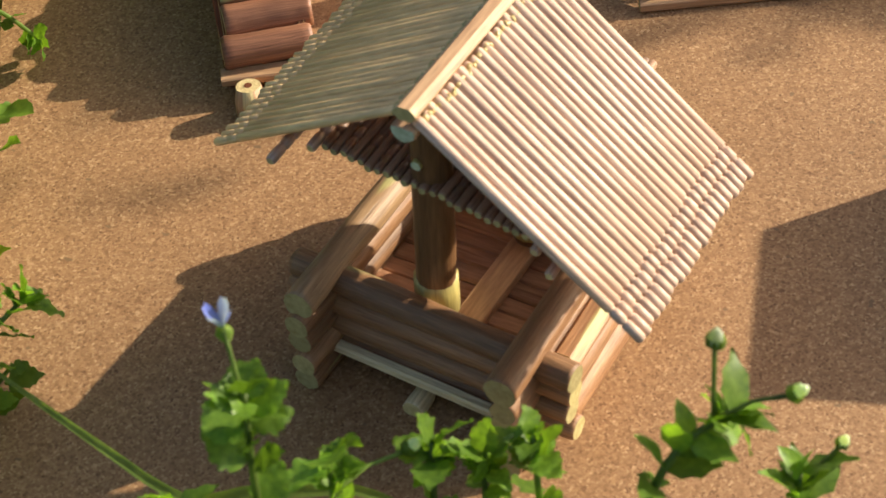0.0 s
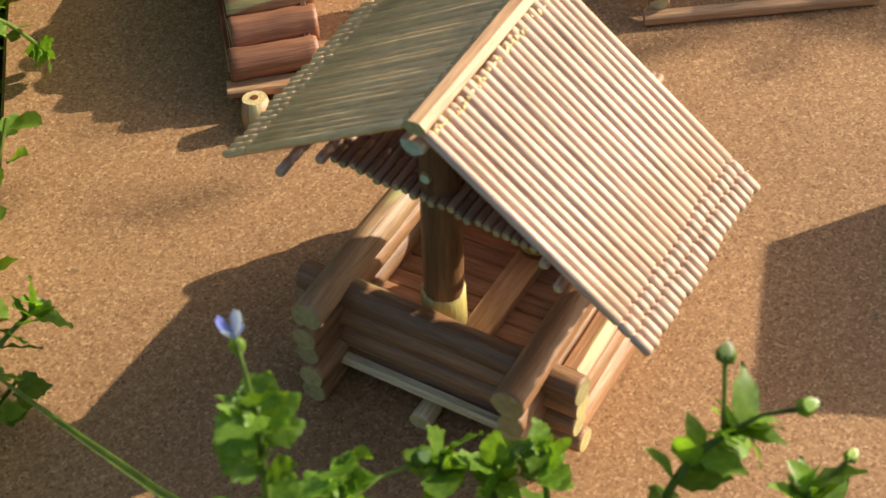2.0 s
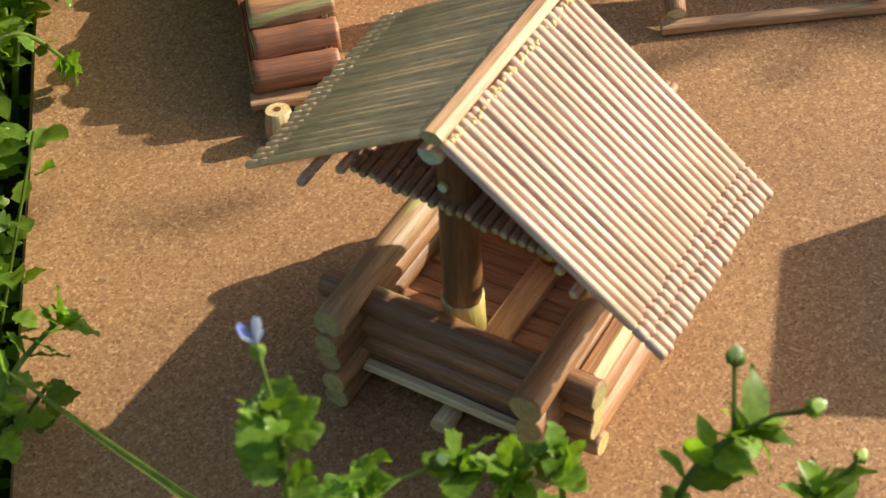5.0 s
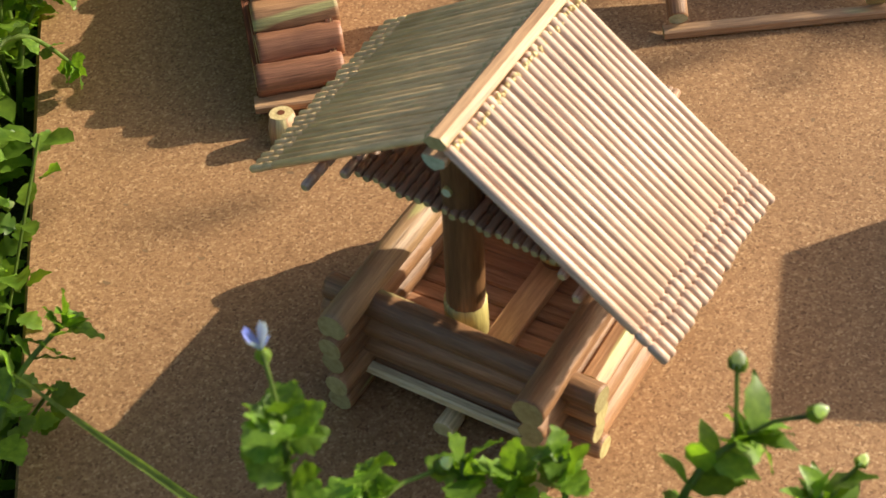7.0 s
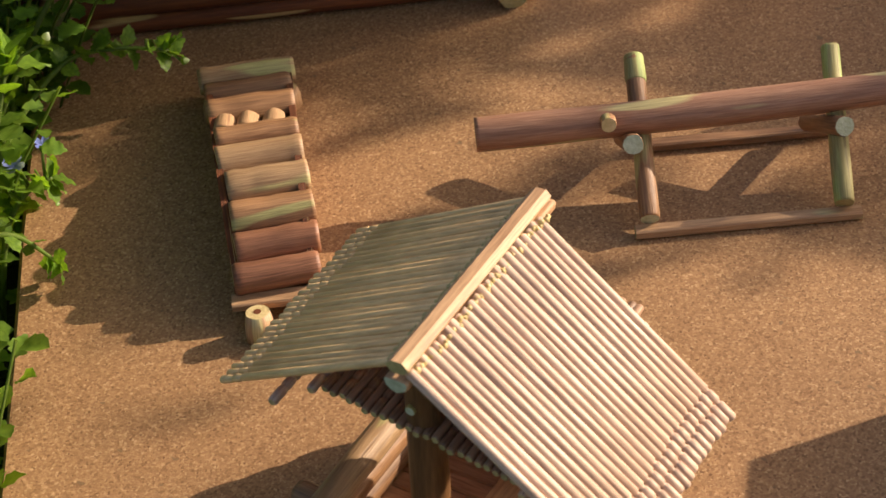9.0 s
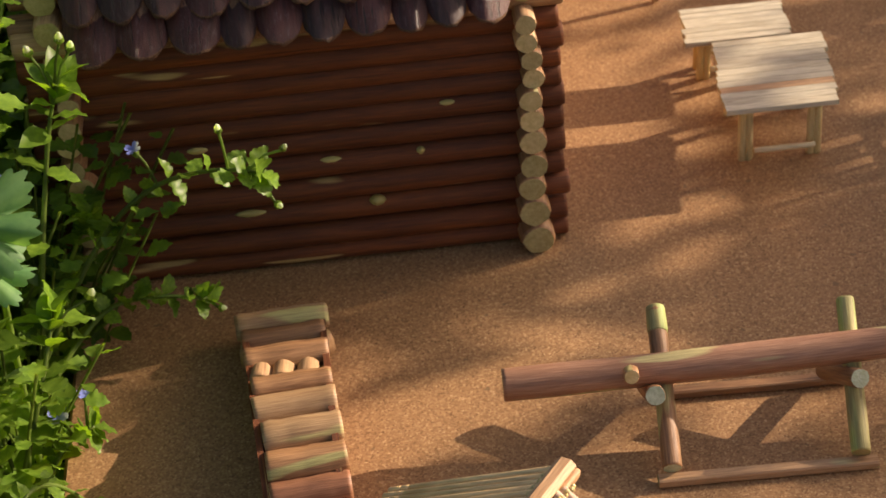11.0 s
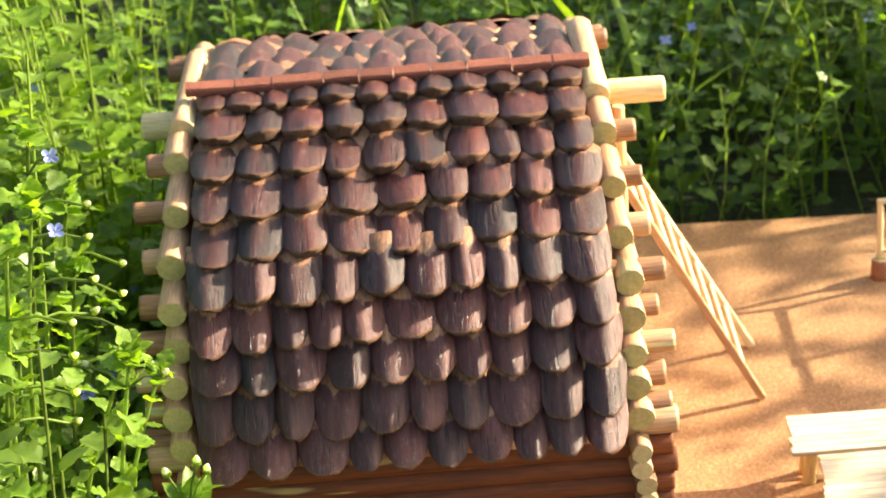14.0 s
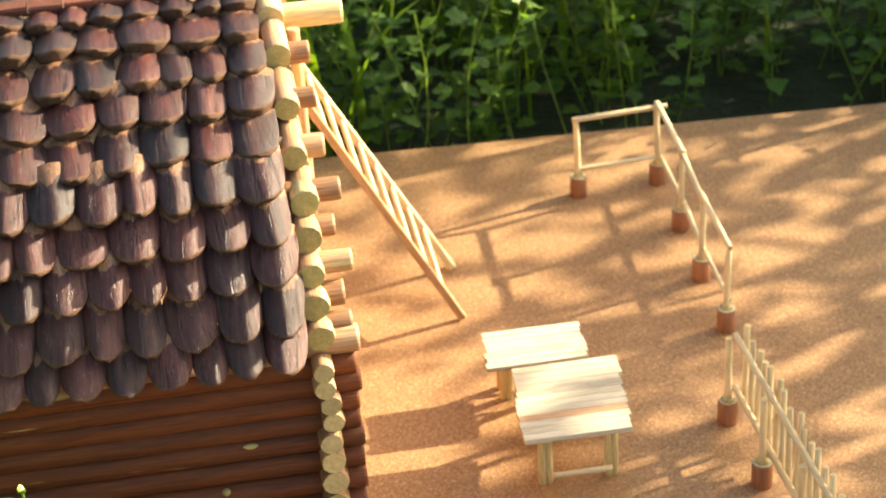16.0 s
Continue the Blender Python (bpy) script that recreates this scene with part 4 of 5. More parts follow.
def blossom(parent, p, size, aim, bud=False, shut=False):
    p = Vector(p)
    if bud:
        s = Shape()
        d = Vector(aim).normalized()
        s.tube([p, p + d * size * 0.3, p + d * size * 0.7, p + d * size], [size * 0.16, size * 0.34, size * 0.30, size * 0.10], 8, True, 0.06, 4)
        ob = part("bud", s, [BUD, BUD], parent, "closed whitish bud")
        q = Shape()
        q.tube([p - d * size * 0.1, p + d * size * 0.2, p + d * size * 0.55], [size * 0.14, size * 0.40, size * 0.36], 7, False, 0.1, 5)
        part("sepal", q, [STEM, STEM], ob)
        return
    s = Shape()
    rot = turn_to(Vector(aim).orthogonal(), aim)
    cup, spread = (1.3, 0.75) if shut else (0.45, 1.0)
    for k in range(4):
        a = k * math.pi / 2 + 0.3
        b = len(s.v)
        for r, w, z in ((0.05, 0.08, 0), (0.35, 0.34, 0.12), (0.75, 0.44, 0.3), (1.0, 0.20, 0.45)):
            for sx in (-1, 0, 1):
                x, y = r, sx * w
                s.v.append(p + rot @ Vector(((x * math.cos(a) - y * math.sin(a)) * size / 2 * spread, (x * math.sin(a) + y * math.cos(a)) * size / 2 * spread, (z * cup + 0.1 * abs(sx)) * size)))
        for r in range(3):
            for c in range(2):
                i = b + r * 3 + c
                s.face((i, i + 1, i + 4, i + 3), [(0, 0)] * 4)
    ob = part("flower", s, [PETAL], parent, "small sky-blue four-petalled flower")
    q = Shape()
    d = Vector(aim).normalized()
    q.tube([p - d * size * 0.5, p - d * size * 0.2, p], [size * 0.10, size * 0.22, size * 0.12], 7, False, 0.1, 5)
    part("sepal", q, [STEM, STEM], ob)


def sprig(name, pts, label, leaf_size, nodes, kind="toothed", crown=5, flowers=(), buds=(), seed=0, r=0.0009, start=0.25, group="weeds"):
    """A rooted stem through pts with pairs of leaves, a tuft at its tip, and flowers or buds on stalks."""
    rnd = random.Random(seed)
    o = Vector(pts[0])
    t = thing(name, o, 0, label, "plant", group)
    way = [Vector(p) - o for p in pts]
    fine = []
    for k in range(len(way) - 1):
        p0, p1, p2, p3 = way[max(k - 1, 0)], way[k], way[k + 1], way[min(k + 2, len(way) - 1)]
        for j in range(6):
            f = j / 6
            fine.append(0.5 * ((2 * p1) + (p2 - p0) * f + (2 * p0 - 5 * p1 + 4 * p2 - p3) * f * f + (3 * p1 - p0 - 3 * p2 + p3) * f ** 3))
    fine.append(way[-1])
    s = Shape()
    s.tube(fine, [r * (1.25 - 0.7 * k / len(fine)) for k in range(len(fine))], 6, True, 0.04, seed, cap_mat=0)
    part("stem", s, [STEM], t)

    def put(p, d, up, size):
        m = Matrix.Translation(p) @ turn_to(d, up) @ pose(0, 0, 0, rnd.uniform(-35, 25), rnd.uniform(-35, 35), 0) @ Matrix.Diagonal((size, size, size, 1))
        part("leaf", LEAVES[kind][rnd.randrange(4)], None, t, m=m)

    ang = rnd.uniform(0, 6)
    nodes = nodes + 3
    for k in range(nodes):
        f = start + (0.96 - start) * k / max(nodes - 1, 1)
        i = min(int(f * (len(fine) - 1)), len(fine) - 2)
        p, d = fine[i], (fine[i + 1] - fine[i]).normalized()
        side = d.orthogonal().normalized()
        ang += 1.7 + rnd.uniform(-0.3, 0.3)
        for h in (0, math.pi):
            w = Matrix.Rotation(ang + h, 3, d) @ side
            put(p, w + d * rnd.uniform(0.1, 0.7) + Vector((0, 0, 0.25)), Vector((0, 0, 1)) + d * 0.5, leaf_size * rnd.uniform(0.6, 1.0) * (1.05 - 0.35 * f))
    d = (fine[-1] - fine[-3]).normalized()
    side = d.orthogonal().normalized()
    for k in range(crown + 3):
        w = Matrix.Rotation(k * 2.4 + ang, 3, d) @ side
        put(fine[-1] - d * 0.0017 * (k % 4), w * (1.0 - 0.07 * k) + d * (0.15 + 0.17 * k), d + Vector((0, 0, 0.6)), leaf_size * rnd.uniform(0.42, 0.85))
    for group_, is_bud in ((flowers, False), (buds, True)):
        for q, size, *shut in group_:
            q = Vector(q) - o
            i = min(range(len(fine)), key=lambda k: (fine[k] - q).length + (0.012 if k > len(fine) - 3 else 0))
            a = fine[i]
            stalk = Shape()
            mid = a.lerp(q, 0.5) + Vector((0, 0, 0.0018))
            stalk.tube([a, mid, q], [r * 0.5, r * 0.45, r * 0.5], 5, False, 0, 1)
            part("stalk", stalk, [STEM], t)
            blossom(t, q, size, (q - a).normalized() + Vector((0, -0.5, 0.9)), is_bud, bool(shut))
    return t


V = "green speedwell sprig with toothed leaves"
C = "bright green chickweed stem with smooth oval leaves"
# in front of the board
sprig("speedwell_plant", [(-0.082, -0.325, -0.02), (-0.080, -0.312, 0.030), (-0.0800, -0.3030, 0.0665), (-0.0795, -0.2985, 0.0827)], V + " and a blue flower", 0.0116, 4, "toothed", 5, [((-0.0815, -0.2915, 0.0905), 0.0062, True)], (), 1, start=0.5)
sprig("speedwell_plant", [(-0.070, -0.318, -0.02), (-0.0690, -0.303, 0.030), (-0.0685, -0.2930, 0.0595)], V + " and a pale bud", 0.0112, 4, "toothed", 5, (), [((-0.0560, -0.2880, 0.0520), 0.0038)], 2, start=0.5)
sprig("speedwell_plant", [(-0.055, -0.315, -0.02), (-0.0530, -0.298, 0.025), (-0.0515, -0.2880, 0.0535)], V, 0.0104, 3, "toothed", 5, (), (), 3, start=0.55)
sprig("speedwell_plant", [(-0.045, -0.314, -0.02), (-0.0440, -0.297, 0.022), (-0.0430, -0.2890, 0.0495)], V, 0.0106, 4, "toothed", 6, (), (), 4, start=0.5)
sprig("speedwell_plant", [(-0.034, -0.314, -0.02), (-0.0340, -0.297, 0.022), (-0.0345, -0.2880, 0.0520)], V, 0.0102, 3, "toothed", 6, (), (), 5, start=0.55)
sprig("chickweed_plant", [(-0.034, -0.328, -0.02), (-0.0260, -0.3170, 0.040), (-0.0170, -0.3100, 0.0665), (-0.0060, -0.3060, 0.0735)], C + " and white buds", 0.0128, 3, "oval", 6, (), [((-0.0078, -0.3010, 0.0830), 0.0040), ((0.0028, -0.3070, 0.0765), 0.0038)], 6, start=0.62)
sprig("chickweed_plant", [(0.004, -0.326, -0.02), (0.0055, -0.3120, 0.030), (0.0070, -0.3030, 0.0525)], C, 0.0130, 3, "oval", 5, (), [((0.0135, -0.3020, 0.0565), 0.0030)], 7, start=0.55)
sprig("chickweed_plant", [(-0.092, -0.322, -0.02), (-0.094, -0.3020, 0.030), (-0.0950, -0.2900, 0.0485)], C, 0.0104, 3, "oval", 4, (), (), 8, start=0.55)
# at the board's near left corner
sprig("cress_plant", [(-0.1480, -0.2480, -0.02), (-0.1455, -0.2450, 0.010), (-0.1370, -0.2320, 0.0270), (-0.1250, -0.2220, 0.0340)], "dark green toothed sprig arching over the board", 0.0125, 3, "toothed", 4, (), (), 9, start=0.55)
sprig("speedwell_plant", [(-0.1620, -0.2250, -0.02), (-0.1560, -0.2150, 0.015), (-0.1460, -0.2000, 0.0330)], V, 0.0104, 3, "toothed", 4, [((-0.1485, -0.2230, 0.0300), 0.0055)], (), 10, start=0.4)


def grass_blade(pts, w):
    o = Vector(pts[0])
    t = thing("grass_blade", o, 0, "long narrow grass blade arching low", "grass", "grass blades")
    s = Shape()
    n = 16
    way = [Vector(p) - o for p in pts]
    rows = []
    for k in range(n + 1):
        f = k / n * (len(way) - 1)
        i = min(int(f), len(way) - 2)
        f -= i
        p0, p1, p2, p3 = way[max(i - 1, 0)], way[i], way[i + 1], way[min(i + 2, len(way) - 1)]
        rows.append(0.5 * ((2 * p1) + (p2 - p0) * f + (2 * p0 - 5 * p1 + 4 * p2 - p3) * f * f + (3 * p1 - p0 - 3 * p2 + p3) * f ** 3))
    for k, p in enumerate(rows):
        d = (rows[min(k + 1, n)] - rows[max(k - 1, 0)]).normalized()
        side = d.cross(Vector((0.2, -0.6, 0.8))).normalized()
        q = side.cross(d)
        ww = w * (1 - (k / n) ** 3 * 0.85)
        s.v += [p - side * ww / 2 + q * ww * 0.22, p, p + side * ww / 2 + q * ww * 0.22]
    for k in range(n):
        for c in range(2):
            a = 3 * k + c
            s.face((a, a + 1, a + 4, a + 3), [(0, 0)] * 4)
    part("blade", s, [STEM], t)
    return t


grass_blade([(-0.0778, -0.2991, -0.02), (-0.0878, -0.2891, 0.035), (-0.1002, -0.2811, 0.045), (-0.1156, -0.2638, 0.044), (-0.1351, -0.2369, 0.036)], 0.0020)
grass_blade([(-0.130, -0.300, -0.02), (-0.100, -0.285, 0.034), (-0.0700, -0.285, 0.0410), (-0.055, -0.290, 0.038)], 0.0030)
# along the left edge
sprig("chickweed_plant", [(-0.1600, -0.1050, -0.02), (-0.1520, -0.0960, 0.010), (-0.1440, -0.0840, 0.0320), (-0.1385, -0.0700, 0.0480)], C, 0.0156, 3, "oval", 6, (), [((-0.1290, -0.0680, 0.0500), 0.0036)], 20, start=0.5)
sprig("speedwell_plant", [(-0.1520, -0.0950, -0.02), (-0.1460, -0.0900, 0.006), (-0.1390, -0.0860, 0.0160), (-0.1320, -0.0830, 0.0180)], V + " and blue flowers", 0.0091, 4, "toothed", 4, [((-0.1395, -0.0885, 0.0270), 0.0060), ((-0.1330, -0.0800, 0.0265), 0.0050)], (), 21, start=0.35)
sprig("speedwell_plant", [(-0.1600, -0.1350, -0.02), (-0.1520, -0.1300, 0.012), (-0.1470, -0.1180, 0.0250), (-0.1400, -0.1080, 0.0200), (-0.1310, -0.1045, 0.0060)], V + " trailing onto the board", 0.0081, 4, "toothed", 4, (), (), 22, start=0.3)
sprig("chickweed_plant", [(-0.1660, -0.1550, -0.02), (-0.1570, -0.1500, 0.020), (-0.1490, -0.1430, 0.0480)], C, 0.0143, 3, "oval", 5, (), (), 23, start=0.45)
sprig("speedwell_plant", [(-0.1640, -0.1850, -0.02), (-0.1560, -0.1800, 0.012), (-0.1500, -0.1730, 0.0300)], V, 0.0097, 3, "toothed", 4, (), [((-0.1430, -0.1720, 0.0220), 0.0030)], 24, start=0.4)
# before the cabin wall
sprig("speedwell_plant", [(-0.1640, -0.0560, -0.02), (-0.1500, -0.0480, 0.012), (-0.1300, -0.0330, 0.0420), (-0.1130, -0.0290, 0.0570), (-0.0950, -0.0330, 0.0640), (-0.0800, -0.0400, 0.0660)], V + " reaching across the cabin wall", 0.0107, 7, "toothed", 6, [((-0.1150, -0.0280, 0.0700), 0.0050)], [((-0.0770, -0.0420, 0.0565), 0.0030), ((-0.0735, -0.0390, 0.0720), 0.0026), ((-0.0905, -0.0330, 0.0760), 0.0030)], 30, start=0.34)
sprig("speedwell_plant", [(-0.1600, -0.0640, -0.02), (-0.1500, -0.0500, 0.004), (-0.1320, -0.0330, 0.0190), (-0.1160, -0.0310, 0.0215), (-0.1020, -0.0310, 0.0190)], V + " bowed low before the cabin", 0.0091, 5, "toothed", 4, (), [((-0.0985, -0.0310, 0.0150), 0.0028)], 31, start=0.45)
sprig("chickweed_plant", [(-0.1520, -0.0560, -0.02), (-0.1470, -0.0420, 0.030), (-0.1390, -0.0260, 0.0720), (-0.1335, -0.0190, 0.0900)], C + " and green buds", 0.0169, 2, "oval", 5, (), [((-0.1310, -0.0180, 0.1010), 0.0036), ((-0.1285, -0.0185, 0.0985), 0.0034), ((-0.1395, -0.0190, 0.0985), 0.0036)], 32, start=0.66)
sprig("speedwell_plant", [(-0.1700, -0.0300, -0.02), (-0.1690, -0.0250, 0.050), (-0.1620, -0.0220, 0.0980), (-0.1430, -0.0330, 0.1480)], V, 0.0112, 7, "toothed", 7, (), (), 33, start=0.5)
sprig("speedwell_plant", [(-0.1620, -0.0300, -0.02), (-0.1600, -0.0220, 0.045), (-0.1520, -0.0150, 0.0900), (-0.1395, -0.0050, 0.1260)], V, 0.0104, 6, "toothed", 6, (), (), 34, start=0.5)
sprig("speedwell_plant", [(-0.1720, -0.0980, -0.02), (-0.1640, -0.0930, 0.040), (-0.1570, -0.0880, 0.0900), (-0.1520, -0.0840, 0.1120)], V + " and blue flowers", 0.0114, 6, "toothed", 5, [((-0.1425, -0.0780, 0.1230), 0.0060), ((-0.1405, -0.0910, 0.1030), 0.0050)], (), 35, start=0.45)
sprig("speedwell_plant", [(-0.1800, -0.0500, -0.02), (-0.1780, -0.0450, 0.060), (-0.1740, -0.0400, 0.1200), (-0.1700, -0.0350, 0.1600)], V, 0.0120, 8, "toothed", 6, [((-0.1660, -0.0320, 0.1480), 0.0055)], (), 36, start=0.4)
sprig("speedwell_plant", [(-0.1750, 0.0100, -0.02), (-0.1720, 0.0150, 0.060), (-0.1680, 0.0200, 0.1200)], V, 0.0117, 7, "toothed", 6, [((-0.1655, 0.0150, 0.1080), 0.0055)], (), 37, start=0.4)


sprig("speedwell_plant", [(-0.1520, -0.0700, -0.02), (-0.1510, -0.0660, 0.060), (-0.1450, -0.0630, 0.120), (-0.1372, -0.0600, 0.1640)], V + " leaning before the cabin", 0.0128, 7, "toothed", 7, (), [((-0.1300, -0.0600, 0.1560), 0.0030), ((-0.1480, -0.0600, 0.1600), 0.0028)], 38, start=0.5)
sprig("speedwell_plant", [(-0.1530, -0.0360, -0.02), (-0.1480, -0.0280, 0.006), (-0.1410, -0.0200, 0.028), (-0.1330, -0.0160, 0.0420)], V + " low at the cabin's corner", 0.0120, 5, "toothed", 5, (), (), 42, start=0.4)
# tall sprigs that stand in the sun beside the cabin's roof
for k, (x, y, z) in enumerate([(-0.1592, 0.000, 0.160), (-0.1618, -0.030, 0.193), (-0.1625, 0.020, 0.172), (-0.1676, -0.050, 0.171), (-0.1660, 0.000, 0.201), (-0.1590, 0.030, 0.132), (-0.1631, -0.060, 0.197)]):
    sprig("speedwell_plant", [(x - 0.012, y + 0.006 * (-1) ** k, -0.02), (x - 0.013, y + 0.004, z * 0.35), (x - 0.008, y + 0.005 * (-1) ** k, z * 0.72), (x, y, z)], V + " standing tall beside the cabin", 0.0108, 8, "toothed", 6,
          [((x + 0.006, y - 0.006, z - 0.006), 0.0050)] if k % 3 == 1 else (), [((x + 0.013, y - 0.004, z - 0.022), 0.0030), ((x + 0.010, y + 0.004, z - 0.036), 0.0030)], 140 + k, start=0.42)



def cranesbill():
    t = thing("cranesbill_plant", (-0.158, -0.120, -0.02), 0, "cranesbill with broad deeply lobed leaves", "plant", "weeds")
    o = Vector((-0.158, -0.120, -0.02))
    rnd = random.Random(3)
    for k, (p, size, nor) in enumerate((((-0.1460, -0.1120, 0.1060), 0.0200, (0.10, -0.75, 0.65)), ((-0.1600, -0.1160, 0.0980), 0.0170, (-0.2, -0.6, 0.8)), ((-0.1460, -0.1080, 0.0900), 0.0150, (0.3, -0.4, 0.9)))):
        p, nor = Vector(p) - o, Vector(nor).normalized()
        st = Shape()
        st.tube([(0.001 * k, 0, 0), Vector((0.001 * k, 0.002, 0.05)), p * 0.75 + Vector((0, 0, 0.012)), p], [0.0011, 0.0010, 0.0008, 0.0007], 6, False, 0, k)
        part("stalk", st, [STEM], t)
        s = Shape()
        rot = turn_to(Vector((0.35, 0.3, 1)) - nor * Vector((0.35, 0.3, 1)).dot(nor), nor)
        lobes, steps = 7, 12
        centre = len(s.v)
        s.v.append(p)
        ring1, ring2 = [], []
        for j in range(lobes * steps + 1):
            a = -2.45 + 4.9 * j / (lobes * steps)
            f = (j % steps) / steps
            rad = 0.74 + 0.26 * math.sin(math.pi * f) ** 0.7 - 0.10 * (1 if j % steps in (3, 6, 9) else 0)
            if j % steps == 0:
                rad = 0.56
            rad *= size * (1 - 0.16 * abs(a) / 2.45) * rnd.uniform(0.97, 1.03)
            for ring, q in ((ring1, 0.45), (ring2, 1.0)):
                rr = rad * q if q == 1 else min(rad * 0.8, size * 0.36)
                z = 0.16 * size * math.sin(math.pi * f) * q - 0.28 * size * q * q + 0.10 * size * q + 0.05 * size * math.sin(a * 5.3) * q
                ring.append(len(s.v))
                s.v.append(p + rot @ Vector((rr * math.sin(a), rr * math.cos(a), z)))
        for j in range(lobes * steps):
            s.face((centre, ring1[j], ring1[j + 1]), [(0, 0)] * 3)
            s.face((ring1[j], ring2[j], ring2[j + 1], ring1[j + 1]), [(0, 0)] * 4)
        part("leaf", s, [GERANIUM], t)
    return t


cranesbill()


# ---- the weeds all round, too many to count ----
def weed_patch(name, spots, label, seed, size=(0.006, 0.0115), flowers=0.06, per=(8, 15), leaf=None):
    """Leafy stems at the given (x, y, height), as one tangle; a share of them carries blue flowers."""
    rnd = random.Random(seed)
    kinds = [leaf_geometry(k, s) for k, s in (("toothed", 1), ("rough", 2), ("oval", 3), ("toothed", 4), ("toothed", 5))]
    kinds = [(np.array(v), f) for v, f in kinds]
    vs, fs, ms, count = [], [], [], 0

    def add(v, f, mat):
        nonlocal count
        vs.append(v)
        fs.extend(tuple(i + count for i in q) for q in f)
        ms.extend([mat] * len(f))
        count += len(v)

    for x, y, h in spots:
        lean = Vector((rnd.uniform(-0.35, 0.35), rnd.uniform(-0.35, 0.35), 1)) if h < 0.16 else Vector((rnd.uniform(-0.25, 0.05), rnd.uniform(-0.12, 0.12), 1))
        bow = Vector((rnd.uniform(-1, 1), rnd.uniform(-1, 1), 0)) * h * (0.25 if h < 0.16 else 0.08)
        base = Vector((x, y, -0.024))
        pts = [base + lean * h * f + bow * f * f for f in (0, 0.33, 0.66, 1)]
        r = rnd.uniform(0.0004, 0.0007)
        v = []
        for p in pts:
            v += [p + Vector((r, 0, 0)), p + Vector((-r * 0.5, r * 0.87, 0)), p + Vector((-r * 0.5, -r * 0.87, 0))]
        f = [(3 * k + j, 3 * k + (j + 1) % 3, 3 * k + 3 + (j + 1) % 3, 3 * k + 3 + j) for k in range(3) for j in range(3)]
        add(np.array([tuple(p) for p in v]), f, 1)
        n = rnd.randint(*per)
        ang = rnd.uniform(0, 6)
        for k in range(n):
            low = 0.12
            u = low + (1 - low) * k / n + rnd.uniform(0, 0.05)
            p = base + lean * h * u + bow * u * u
            ang += 2.2 + rnd.uniform(-0.5, 0.5)
            d = Vector((math.cos(ang), math.sin(ang), rnd.uniform(-0.1, 0.9)))
            m = turn_to(d, Vector((rnd.uniform(-0.3, 0.3), rnd.uniform(-0.3, 0.3), 1)))
            sz = rnd.uniform(*size) * (1.15 - 0.4 * u)
            v, f = kinds[rnd.randrange(len(kinds))]
            a = np.array(m.to_3x3())
            q = p + Vector((math.cos(ang), math.sin(ang), 0.3)) * rnd.uniform(0.0005, 0.006)
            add(v @ a.T * sz + np.array(q), f, 0)
        if rnd.random() < flowers:
            p = base + lean * h * rnd.uniform(0.85, 1.08) + bow + Vector((rnd.uniform(-0.006, 0.006), -0.005, 0.004))
            rot = np.array(turn_to((1, 0, 0.1), (rnd.uniform(-0.4, 0.4), -0.6, 0.8)).to_3x3())
            w = rnd.uniform(0.0050, 0.0068)
            v, f = [(0, 0, 0)], []
            for k in range(16):
                rr = (0.22, 0.46, 0.52, 0.46)[k % 4]
                v.append((rr * math.cos(k * math.pi / 8), rr * math.sin(k * math.pi / 8), 0.10 + 0.12 * rr))
            f = [(0, 1 + k, 1 + (k + 1) % 16) for k in range(16)]
            add(np.array(v) @ rot.T * w + np.array(p), f, 2)
    me = bpy.data.meshes.new(name)
    me.from_pydata(np.concatenate(vs).tolist(), [], fs)
    for m in (leaf or WEED, STEM, PETAL):
        me.materials.append(m)
    me.polygons.foreach_set("material_index", ms)
    me.polygons.foreach_set("use_smooth", [True] * len(fs))
    return tagged(new(name, me), label, "weeds", kind="stuff")


def scatter(seed, n, x0, x1, y0, y1, h0, h1, keep=lambda x, y: True):
    rnd = random.Random(seed)
    out = []
    while len(out) < n:
        x, y = rnd.uniform(x0, x1), rnd.uniform(y0, y1)
        if keep(x, y):
            out.append((x, y, rnd.uniform(h0, h1)))
    return out


def clumpy(x, y):
    return noise.noise((x * 14, y * 14, 3.3)) > -0.25


def gappy(x, y):
    return noise.noise((x * 22, y * 22, 7.1)) > (0.10 if y < 0.12 else -0.25)


weed_patch("weeds", scatter(1, 290, -0.34, -0.152, -0.30, 0.02, 0.030, 0.085, clumpy), "low tangle of speedwell and chickweed beside the board", 51, (0.006, 0.011), 0.08, (14, 24))
weed_patch("weeds", scatter(2, 170, -0.45, -0.250, -0.05, 0.45, 0.190, 0.275, clumpy) + scatter(13, 90, -0.25, -0.168, -0.05, 0.36, 0.170, 0.250, gappy) + scatter(12, 70, -0.195, -0.160, -0.03, 0.34, 0.05, 0.13, gappy), "tall sunlit speedwell tangle beside the cabin", 52, (0.0085, 0.0155), 0.14, (18, 28))
weed_patch("weeds", scatter(16, 30, -0.160, -0.140, -0.024, -0.005, 0.045, 0.100), "shaded weeds crowding the cabin's corner", 57, (0.006, 0.011), 0, (9, 15), SHADEWEED)
weed_patch("weeds", scatter(14, 15, -0.182, -0.150, -0.125, -0.065, 0.165, 0.225), "sunlit speedwell stems at the board's edge", 56, (0.008, 0.0140), 0.2, (18, 26))
